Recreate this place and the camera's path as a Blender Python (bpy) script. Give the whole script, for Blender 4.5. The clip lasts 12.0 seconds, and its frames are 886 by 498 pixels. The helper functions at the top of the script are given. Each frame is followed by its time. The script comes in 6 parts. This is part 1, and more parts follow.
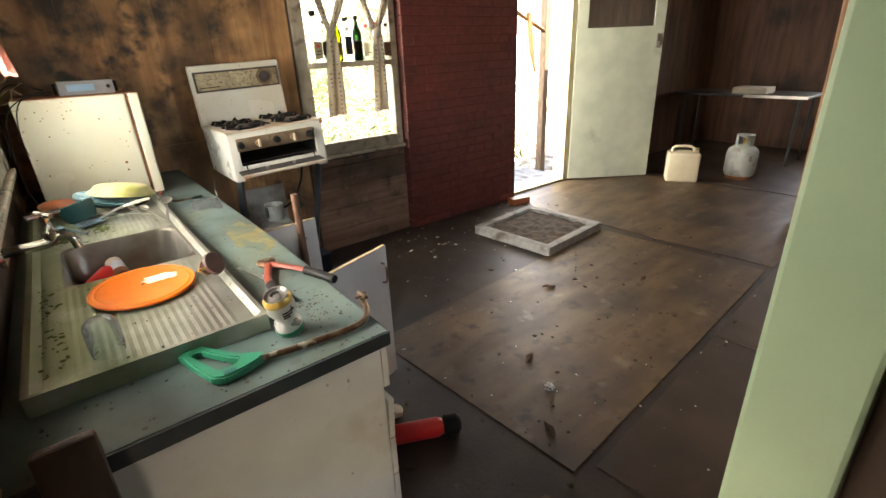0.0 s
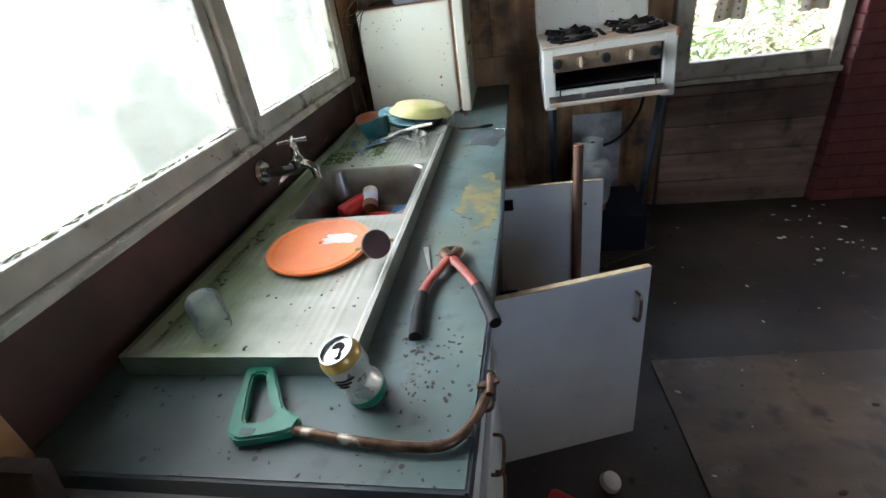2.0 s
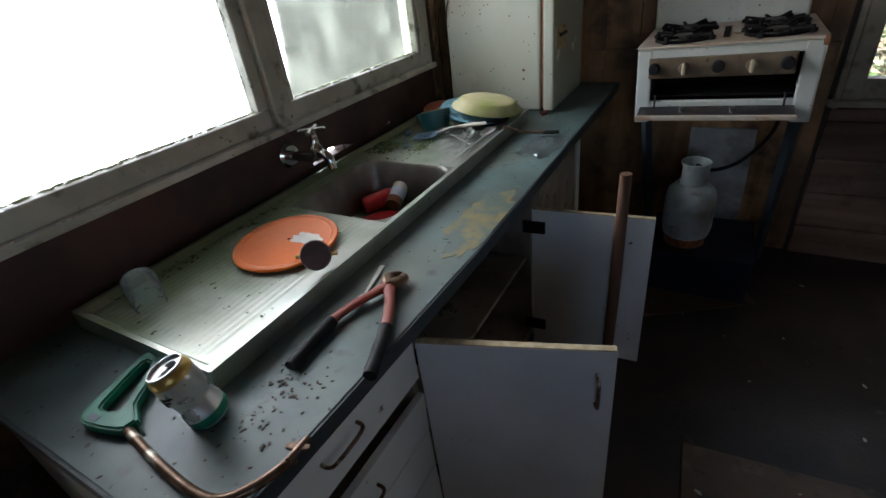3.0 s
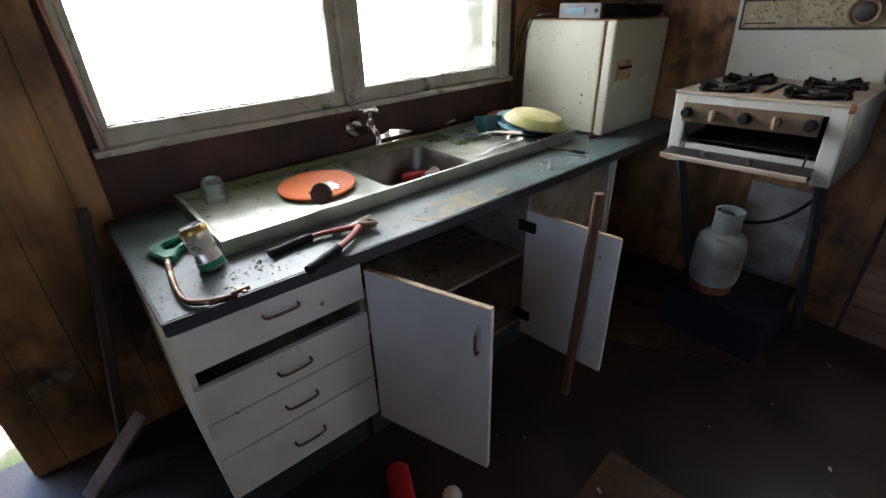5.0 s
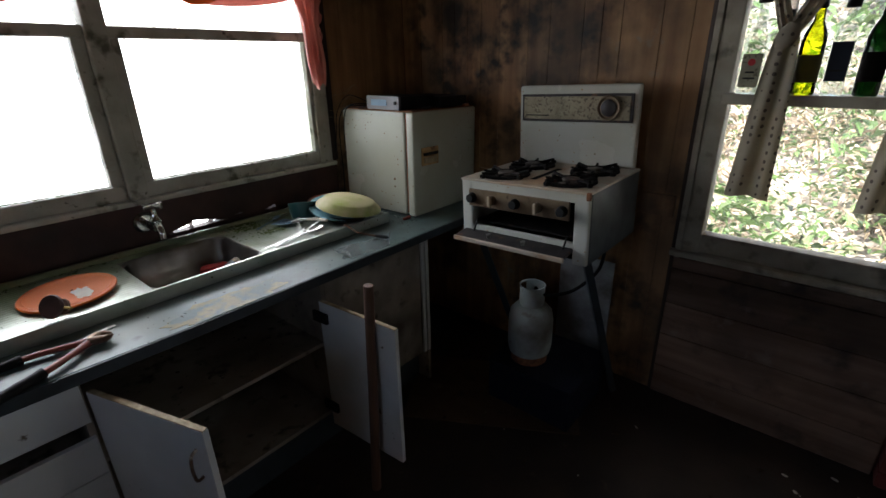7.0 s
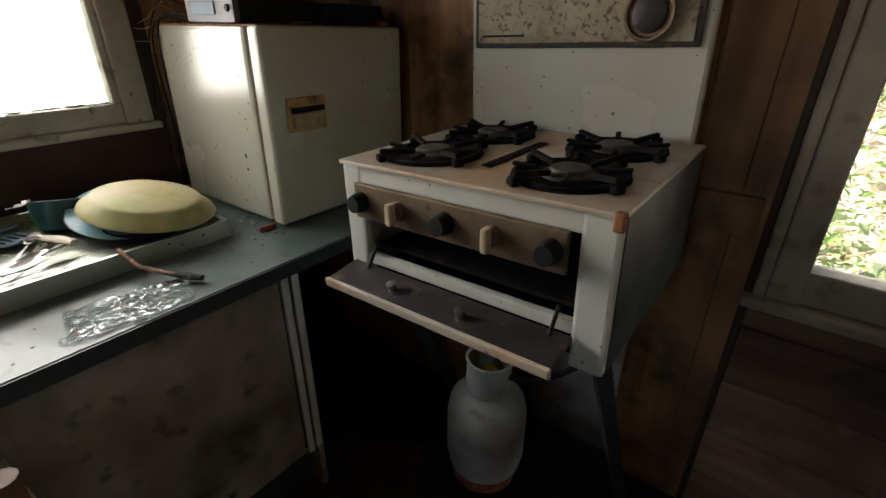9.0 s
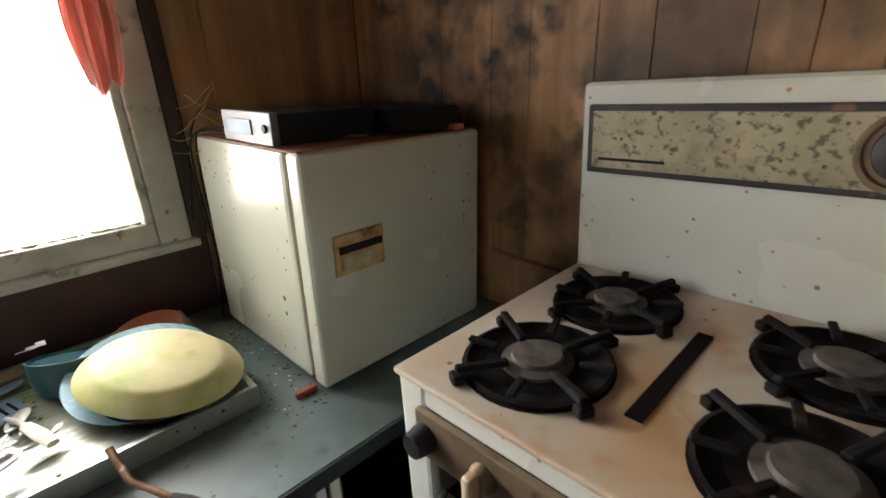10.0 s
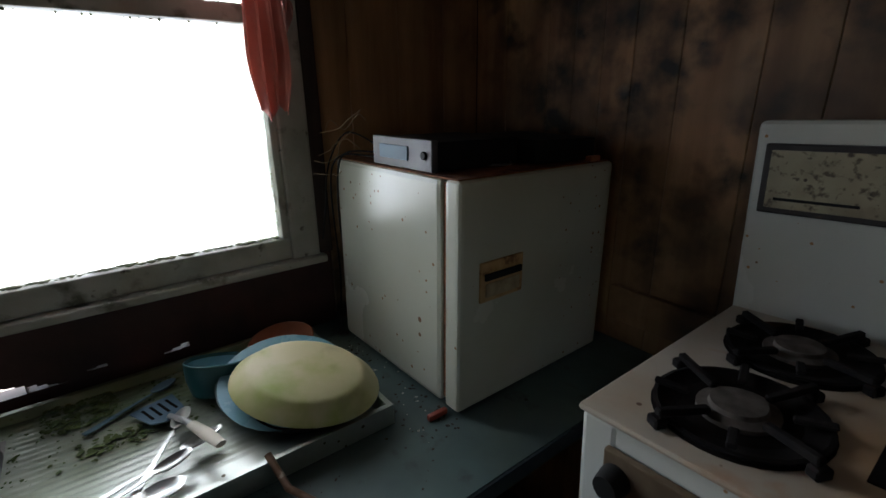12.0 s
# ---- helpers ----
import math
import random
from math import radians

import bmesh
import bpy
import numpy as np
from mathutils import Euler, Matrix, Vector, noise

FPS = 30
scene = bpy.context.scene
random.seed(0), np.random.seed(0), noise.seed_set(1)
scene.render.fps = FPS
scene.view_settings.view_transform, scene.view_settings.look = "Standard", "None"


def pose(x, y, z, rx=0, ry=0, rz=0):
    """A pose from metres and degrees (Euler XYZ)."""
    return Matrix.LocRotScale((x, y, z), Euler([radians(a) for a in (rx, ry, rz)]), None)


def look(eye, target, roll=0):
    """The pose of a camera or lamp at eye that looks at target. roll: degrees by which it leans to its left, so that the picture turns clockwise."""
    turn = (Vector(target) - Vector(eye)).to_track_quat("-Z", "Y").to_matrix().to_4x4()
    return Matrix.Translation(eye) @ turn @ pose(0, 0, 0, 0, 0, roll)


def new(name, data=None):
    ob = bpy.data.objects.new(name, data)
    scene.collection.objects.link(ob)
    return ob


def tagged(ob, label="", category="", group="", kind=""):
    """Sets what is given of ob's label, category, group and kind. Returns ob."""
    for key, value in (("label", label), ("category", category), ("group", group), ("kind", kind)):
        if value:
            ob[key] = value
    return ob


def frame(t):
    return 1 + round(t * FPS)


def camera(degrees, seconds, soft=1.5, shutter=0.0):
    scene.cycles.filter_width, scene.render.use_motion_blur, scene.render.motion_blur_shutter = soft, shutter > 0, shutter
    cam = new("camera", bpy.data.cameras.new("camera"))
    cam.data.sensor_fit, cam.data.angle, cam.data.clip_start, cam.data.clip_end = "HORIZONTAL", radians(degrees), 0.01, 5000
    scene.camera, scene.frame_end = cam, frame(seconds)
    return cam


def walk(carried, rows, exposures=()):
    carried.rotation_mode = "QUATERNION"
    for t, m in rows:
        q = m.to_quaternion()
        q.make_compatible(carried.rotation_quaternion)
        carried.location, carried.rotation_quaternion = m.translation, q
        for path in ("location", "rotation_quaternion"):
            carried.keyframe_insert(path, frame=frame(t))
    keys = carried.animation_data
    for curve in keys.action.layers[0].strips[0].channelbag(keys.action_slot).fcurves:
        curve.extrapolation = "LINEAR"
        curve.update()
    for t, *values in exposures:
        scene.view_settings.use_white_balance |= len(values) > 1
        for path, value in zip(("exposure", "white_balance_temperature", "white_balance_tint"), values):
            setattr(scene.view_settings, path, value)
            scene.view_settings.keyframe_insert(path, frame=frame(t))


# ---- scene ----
cam = camera(86.8, 12.0, soft=1.5, shutter=0.12)
PATH = [
    (0, (0.007, 0.058, 1.536), (1.141, 1.51, 0.758), -2.5),
    (0.5, (0.102, 0.132, 1.515), (1.07, 1.679, 0.697), -2.1),
    (1, (0.295, 0.204, 1.446), (1.045, 1.752, 0.424), -1.7),
    (1.5, (0.469, 0.494, 1.471), (0.66, 2.212, 0.464), -5.4),
    (2, (0.622, 0.577, 1.506), (0.267, 2.27, 0.502), -8.5),
    (2.5, (0.869, 0.695, 1.537), (0.144, 2.264, 0.53), -8.9),
    (3, (1.025, 0.875, 1.509), (0.104, 2.324, 0.484), -7.6),
    (3.2, (1.119, 0.966, 1.52), (0.128, 2.365, 0.489), -7.0),
    (4.8, (1.593, 0.957, 1.52), (0.274, 2.089, 0.53), -1.9),
    (5, (1.612, 0.894, 1.533), (0.272, 2.028, 0.574), -1.7),
    (5.5, (1.646, 0.893, 1.592), (0.295, 2.095, 0.737), -1.4),
    (6, (1.764, 1.089, 1.644), (0.464, 2.398, 0.872), -1.2),
    (6.5, (1.884, 1.22, 1.654), (0.639, 2.6, 0.916), -1.4),
    (7, (1.962, 1.332, 1.627), (0.76, 2.748, 0.885), -1.1),
    (7.5, (1.858, 1.585, 1.585), (0.748, 3.032, 0.764), -0.4),
    (7.7, (1.78, 1.708, 1.563), (0.69, 3.166, 0.733), -0.7),
    (9.3, (1.422, 2.398, 1.406), (0.318, 3.814, 0.526), 0.6),
    (9.5, (1.373, 2.463, 1.466), (0.21, 3.867, 0.642), 0.0),
    (10, (1.174, 2.589, 1.546), (-0.165, 3.886, 0.823), -2.0),
    (10.5, (0.974, 2.746, 1.589), (-0.561, 3.869, 0.97), -3.5),
    (11, (0.888, 2.818, 1.602), (-0.748, 3.776, 0.965), -3.9),
    (11.5, (0.969, 2.681, 1.585), (-0.624, 3.674, 0.896), -2.5),
    (12, (1.044, 2.44, 1.563), (-0.46, 3.6, 0.936), -0.8),
]
EXPOSURES = [(0, 3.8, 7800, 15), (1, 3.9, 6400, 14), (1.5, 3.85, 5900, 13), (2, 3.35, 5800, 12), (2.5, 2.65, 5900, 12), (3.2, 2.1, 5900, 12), (4.8, 2.75, 6200, 15), (5.5, 3.25, 6200, 15),
             (6.5, 2.25, 6150, 15), (7.7, 1.5, 6100, 14), (9.3, 2.65, 7200, 16), (10.5, 3.6, 6500, 15), (11.1, 3.4, 6200, 13), (11.6, 2.5, 6000, 13), (12, 1.35, 5900, 13)]
walk(cam, [(t, look(eye, target, roll)) for t, eye, target, roll in PATH], EXPOSURES)

# ---------------------------------------------------------------- light
world = bpy.data.worlds.new("sky")
scene.world = world
world.use_nodes = True
wn = world.node_tree
sky = wn.nodes.new("ShaderNodeTexSky")
sky.sky_type = "NISHITA"
sky.sun_disc = False
sky.sun_elevation = radians(66)
sky.sun_rotation = radians(165)
wn.links.new(sky.outputs[0], wn.nodes["Background"].inputs[0])
wn.nodes["Background"].inputs[1].default_value = 0.15

sun = new("sun", bpy.data.lights.new("sun", "SUN"))
sun.data.energy, sun.data.angle, sun.data.color = 5.0, radians(0.6), (1.0, 0.95, 0.86)
sun.matrix_world = look((1.0, -3.2, 7.5), (0, 0, 0))


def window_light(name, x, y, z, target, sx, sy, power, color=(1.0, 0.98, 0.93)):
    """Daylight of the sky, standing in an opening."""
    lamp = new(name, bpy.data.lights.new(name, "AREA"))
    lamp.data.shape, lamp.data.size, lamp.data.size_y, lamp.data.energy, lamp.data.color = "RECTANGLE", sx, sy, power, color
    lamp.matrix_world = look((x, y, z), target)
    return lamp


window_light("daylight_sink_window", -0.42, 1.99, 1.58, (1, 1.99, 1.35), 1.8, 0.85, 5.2, (0.85, 0.95, 1.0))
window_light("daylight_stove_window", 1.93, 3.80, 1.4, (1.93, 1, 1.1), 0.75, 0.95, 0.8)
window_light("daylight_back_door", 4.25, 3.80, 1.15, (4.3, 1, 0.6), 0.85, 2.1, 3.6, (1.0, 0.95, 0.84))
# fill from an added, unseen opening behind the camera, to brighten the cabinet doors
window_light("unseen_porch_fill", 1.55, -0.24, 1.5, (1.3, 1, 1.0), 0.6, 0.6, 0.22, (0.82, 0.92, 1.0))
window_light("daylight_east_window", 8.45, 1.6, 1.25, (5, 1.6, 0.8), 0.9, 0.8, 1.2)


# ---------------------------------------------------------------- materials
def material(name, a, b=None, scale=8.0, rough=0.7, metal=0.0, stretch=(1, 1, 1), bump=0.15, stains=(), spread=(0.35, 0.65), fine=60.0, vary=0.0, local=False, island=0.0, spec=0.5, dots=()):
    """Two tones mixed by stretched noise; stains: (colour, scale, low, high) laid over by noise of their own; three more numbers keep them to patches."""
    m = bpy.data.materials.new(name)
    m.use_nodes = True
    n, l = m.node_tree.nodes, m.node_tree.links
    bsdf = n["Principled BSDF"]
    bsdf.inputs["Roughness"].default_value, bsdf.inputs["Metallic"].default_value = rough, metal
    bsdf.inputs["Specular IOR Level"].default_value = spec
    if local:
        place = n.new("ShaderNodeTexCoord").outputs["Object"]
    else:
        place = n.new("ShaderNodeNewGeometry").outputs["Position"]
    mapping = n.new("ShaderNodeMapping")
    mapping.inputs["Scale"].default_value = stretch
    l.new(place, mapping.inputs[0])

    def noisy(source, size, detail=6.0, warp=0.0):
        t = n.new("ShaderNodeTexNoise")
        t.inputs["Scale"].default_value, t.inputs["Detail"].default_value, t.inputs["Distortion"].default_value = size, detail, warp
        l.new(source, t.inputs["Vector"])
        return t.outputs["Fac"]

    def ramp(source, low, high):
        r = n.new("ShaderNodeMapRange")
        r.inputs["From Min"].default_value, r.inputs["From Max"].default_value = low, high
        l.new(source, r.inputs["Value"])
        return r.outputs["Result"]

    def mix(fac, one, two):
        x = n.new("ShaderNodeMix")
        x.data_type = "RGBA"
        l.new(fac, x.inputs["Factor"])
        for socket, value in (("A", one), ("B", two)):
            target = [s for s in x.inputs if s.name == socket and s.type == "RGBA"][0]
            if isinstance(value, tuple):
                target.default_value = (*value, 1)
            else:
                l.new(value, target)
        return [s for s in x.outputs if s.type == "RGBA"][0]

    grain = noisy(mapping.outputs[0], scale, 8)
    color = mix(ramp(grain, *spread), a, b or tuple(0.75 * v for v in a))
    if vary or island:
        info = n.new("ShaderNodeNewGeometry").outputs["Random Per Island"] if island else n.new("ShaderNodeObjectInfo").outputs["Random"]
        hsv = n.new("ShaderNodeHueSaturation")
        l.new(color, hsv.inputs["Color"])
        val = n.new("ShaderNodeMapRange")
        val.inputs["To Min"].default_value, val.inputs["To Max"].default_value = 1 - (vary or island), 1 + (vary or island)
        l.new(info, val.inputs["Value"])
        l.new(val.outputs[0], hsv.inputs["Value"])
        color = hsv.outputs[0]
    for tone, size, low, high, *patch in stains:
        spots = ramp(noisy(place, size, 9 if patch or size > 5 else 4), low, high)
        if patch:
            both = n.new("ShaderNodeMath")
            both.operation = "MULTIPLY"
            l.new(spots, both.inputs[0])
            l.new(ramp(noisy(place, patch[0], 5), patch[1], patch[2]), both.inputs[1])
            spots = both.outputs[0]
        color = mix(spots, color, tone)
    for tone, size, most, share in dots:
        cell = n.new("ShaderNodeTexVoronoi")
        cell.inputs["Scale"].default_value = size
        l.new(place, cell.inputs["Vector"])
        split = n.new("ShaderNodeSeparateColor")
        l.new(cell.outputs["Color"], split.inputs[0])
        reach = n.new("ShaderNodeMapRange")
        reach.inputs["From Min"].default_value, reach.inputs["From Max"].default_value = 1 - share, 1.0
        reach.inputs["To Min"].default_value, reach.inputs["To Max"].default_value = 0.0, most
        l.new(split.outputs[0], reach.inputs["Value"])
        gap = n.new("ShaderNodeMath")
        gap.operation = "SUBTRACT"
        l.new(reach.outputs[0], gap.inputs[0])
        l.new(cell.outputs["Distance"], gap.inputs[1])
        color = mix(ramp(gap.outputs[0], 0.0, 0.06), color, tone)
    l.new(color, bsdf.inputs["Base Color"])
    tiny = noisy(mapping.outputs[0], fine, 4)
    rr = n.new("ShaderNodeMapRange")
    rr.inputs["To Min"].default_value, rr.inputs["To Max"].default_value = max(rough - 0.12, 0.02), min(rough + 0.15, 1)
    l.new(grain, rr.inputs["Value"])
    l.new(rr.outputs[0], bsdf.inputs["Roughness"])
    if bump:
        add = n.new("ShaderNodeMath")
        add.operation = "ADD"
        l.new(grain, add.inputs[0])
        l.new(tiny, add.inputs[1])
        bp = n.new("ShaderNodeBump")
        bp.inputs["Strength"].default_value, bp.inputs["Distance"].default_value = bump, 0.004
        l.new(add.outputs[0], bp.inputs["Height"])
        l.new(bp.outputs[0], bsdf.inputs["Normal"])
    return m


def glass(name, tint=(1, 1, 1), rough=0.02, dirt=0.0, dirt_color=(0.6, 0.62, 0.5)):
    m = bpy.data.materials.new(name)
    m.use_nodes = True
    n, l = m.node_tree.nodes, m.node_tree.links
    out = n["Material Output"]
    n.remove(n["Principled BSDF"])
    clear, gloss, join = n.new("ShaderNodeBsdfTransparent"), n.new("ShaderNodeBsdfGlossy"), n.new("ShaderNodeMixShader")
    clear.inputs[0].default_value = (*tint, 1)
    gloss.inputs["Roughness"].default_value = rough
    fres = n.new("ShaderNodeFresnel")
    fres.inputs[0].default_value = 1.45
    l.new(fres.outputs[0], join.inputs[0])
    l.new(clear.outputs[0], join.inputs[1])
    l.new(gloss.outputs[0], join.inputs[2])
    last = join
    if dirt:
        film, smear, over = n.new("ShaderNodeBsdfDiffuse"), n.new("ShaderNodeBsdfTranslucent"), n.new("ShaderNodeMixShader")
        film.inputs[0].default_value = smear.inputs[0].default_value = (*dirt_color, 1)
        both = n.new("ShaderNodeMixShader")
        l.new(film.outputs[0], both.inputs[1])
        l.new(smear.outputs[0], both.inputs[2])
        tex = n.new("ShaderNodeTexNoise")
        tex.inputs["Scale"].default_value, tex.inputs["Detail"].default_value = 5, 10
        l.new(n.new("ShaderNodeNewGeometry").outputs["Position"], tex.inputs["Vector"])
        rng = n.new("ShaderNodeMapRange")
        rng.inputs["From Min"].default_value, rng.inputs["From Max"].default_value = 0.45, 0.75
        rng.inputs["To Min"].default_value, rng.inputs["To Max"].default_value = dirt * 0.3, dirt
        l.new(tex.outputs["Fac"], rng.inputs["Value"])
        l.new(rng.outputs[0], over.inputs[0])
        l.new(join.outputs[0], over.inputs[1])
        l.new(both.outputs[0], over.inputs[2])
        last = over
    l.new(last.outputs[0], out.inputs[0])
    return m


def algae_steel(name):
    """Brushed steel with a soft green film that thickens towards the damp window side."""
    m = material(name, (0.52, 0.53, 0.49), (0.42, 0.43, 0.39), 5, 0.38, 1.0, bump=0.03, stains=(((0.36, 0.34, 0.27), 4, 0.50, 0.80),), dots=(((0.08, 0.06, 0.04), 50, 0.26, 0.10),))
    n, l = m.node_tree.nodes, m.node_tree.links
    bsdf = n["Principled BSDF"]
    where = n.new("ShaderNodeNewGeometry").outputs["Position"]
    axes = n.new("ShaderNodeSeparateXYZ")
    l.new(where, axes.inputs[0])
    film = n.new("ShaderNodeTexNoise")
    film.inputs["Scale"].default_value, film.inputs["Detail"].default_value = 7.0, 7.0
    l.new(where, film.inputs["Vector"])
    damp = n.new("ShaderNodeMapRange")
    damp.inputs["From Min"].default_value, damp.inputs["From Max"].default_value = 0.22, -0.18
    damp.inputs["To Min"].default_value, damp.inputs["To Max"].default_value = -0.20, 0.30
    l.new(axes.outputs[0], damp.inputs["Value"])
    total = n.new("ShaderNodeMath")
    total.operation = "ADD"
    l.new(film.outputs["Fac"], total.inputs[0])
    l.new(damp.outputs[0], total.inputs[1])
    cover = n.new("ShaderNodeMapRange")
    cover.inputs["From Min"].default_value, cover.inputs["From Max"].default_value, cover.inputs["To Max"].default_value = 0.27, 0.72, 0.85
    l.new(total.outputs[0], cover.inputs["Value"])
    x = n.new("ShaderNodeMix")
    x.data_type = "RGBA"
    colours = [s for s in x.inputs if s.type == "RGBA"]
    l.new(cover.outputs[0], x.inputs["Factor"])
    l.new(bsdf.inputs["Base Color"].links[0].from_socket, colours[0])
    colours[1].default_value = (0.11, 0.155, 0.055, 1)
    l.new([s for s in x.outputs if s.type == "RGBA"][0], bsdf.inputs["Base Color"])
    less = n.new("ShaderNodeMapRange")
    less.inputs["To Min"].default_value, less.inputs["To Max"].default_value = 1.0, 0.25
    l.new(cover.outputs[0], less.inputs["Value"])
    l.new(less.outputs[0], bsdf.inputs["Metallic"])
    return m


def plain(name, color, rough=0.5, metal=0.0, spec=0.5):
    return material(name, color, tuple(0.82 * v for v in color), 14, rough, metal, bump=0.05, fine=200, spec=spec)


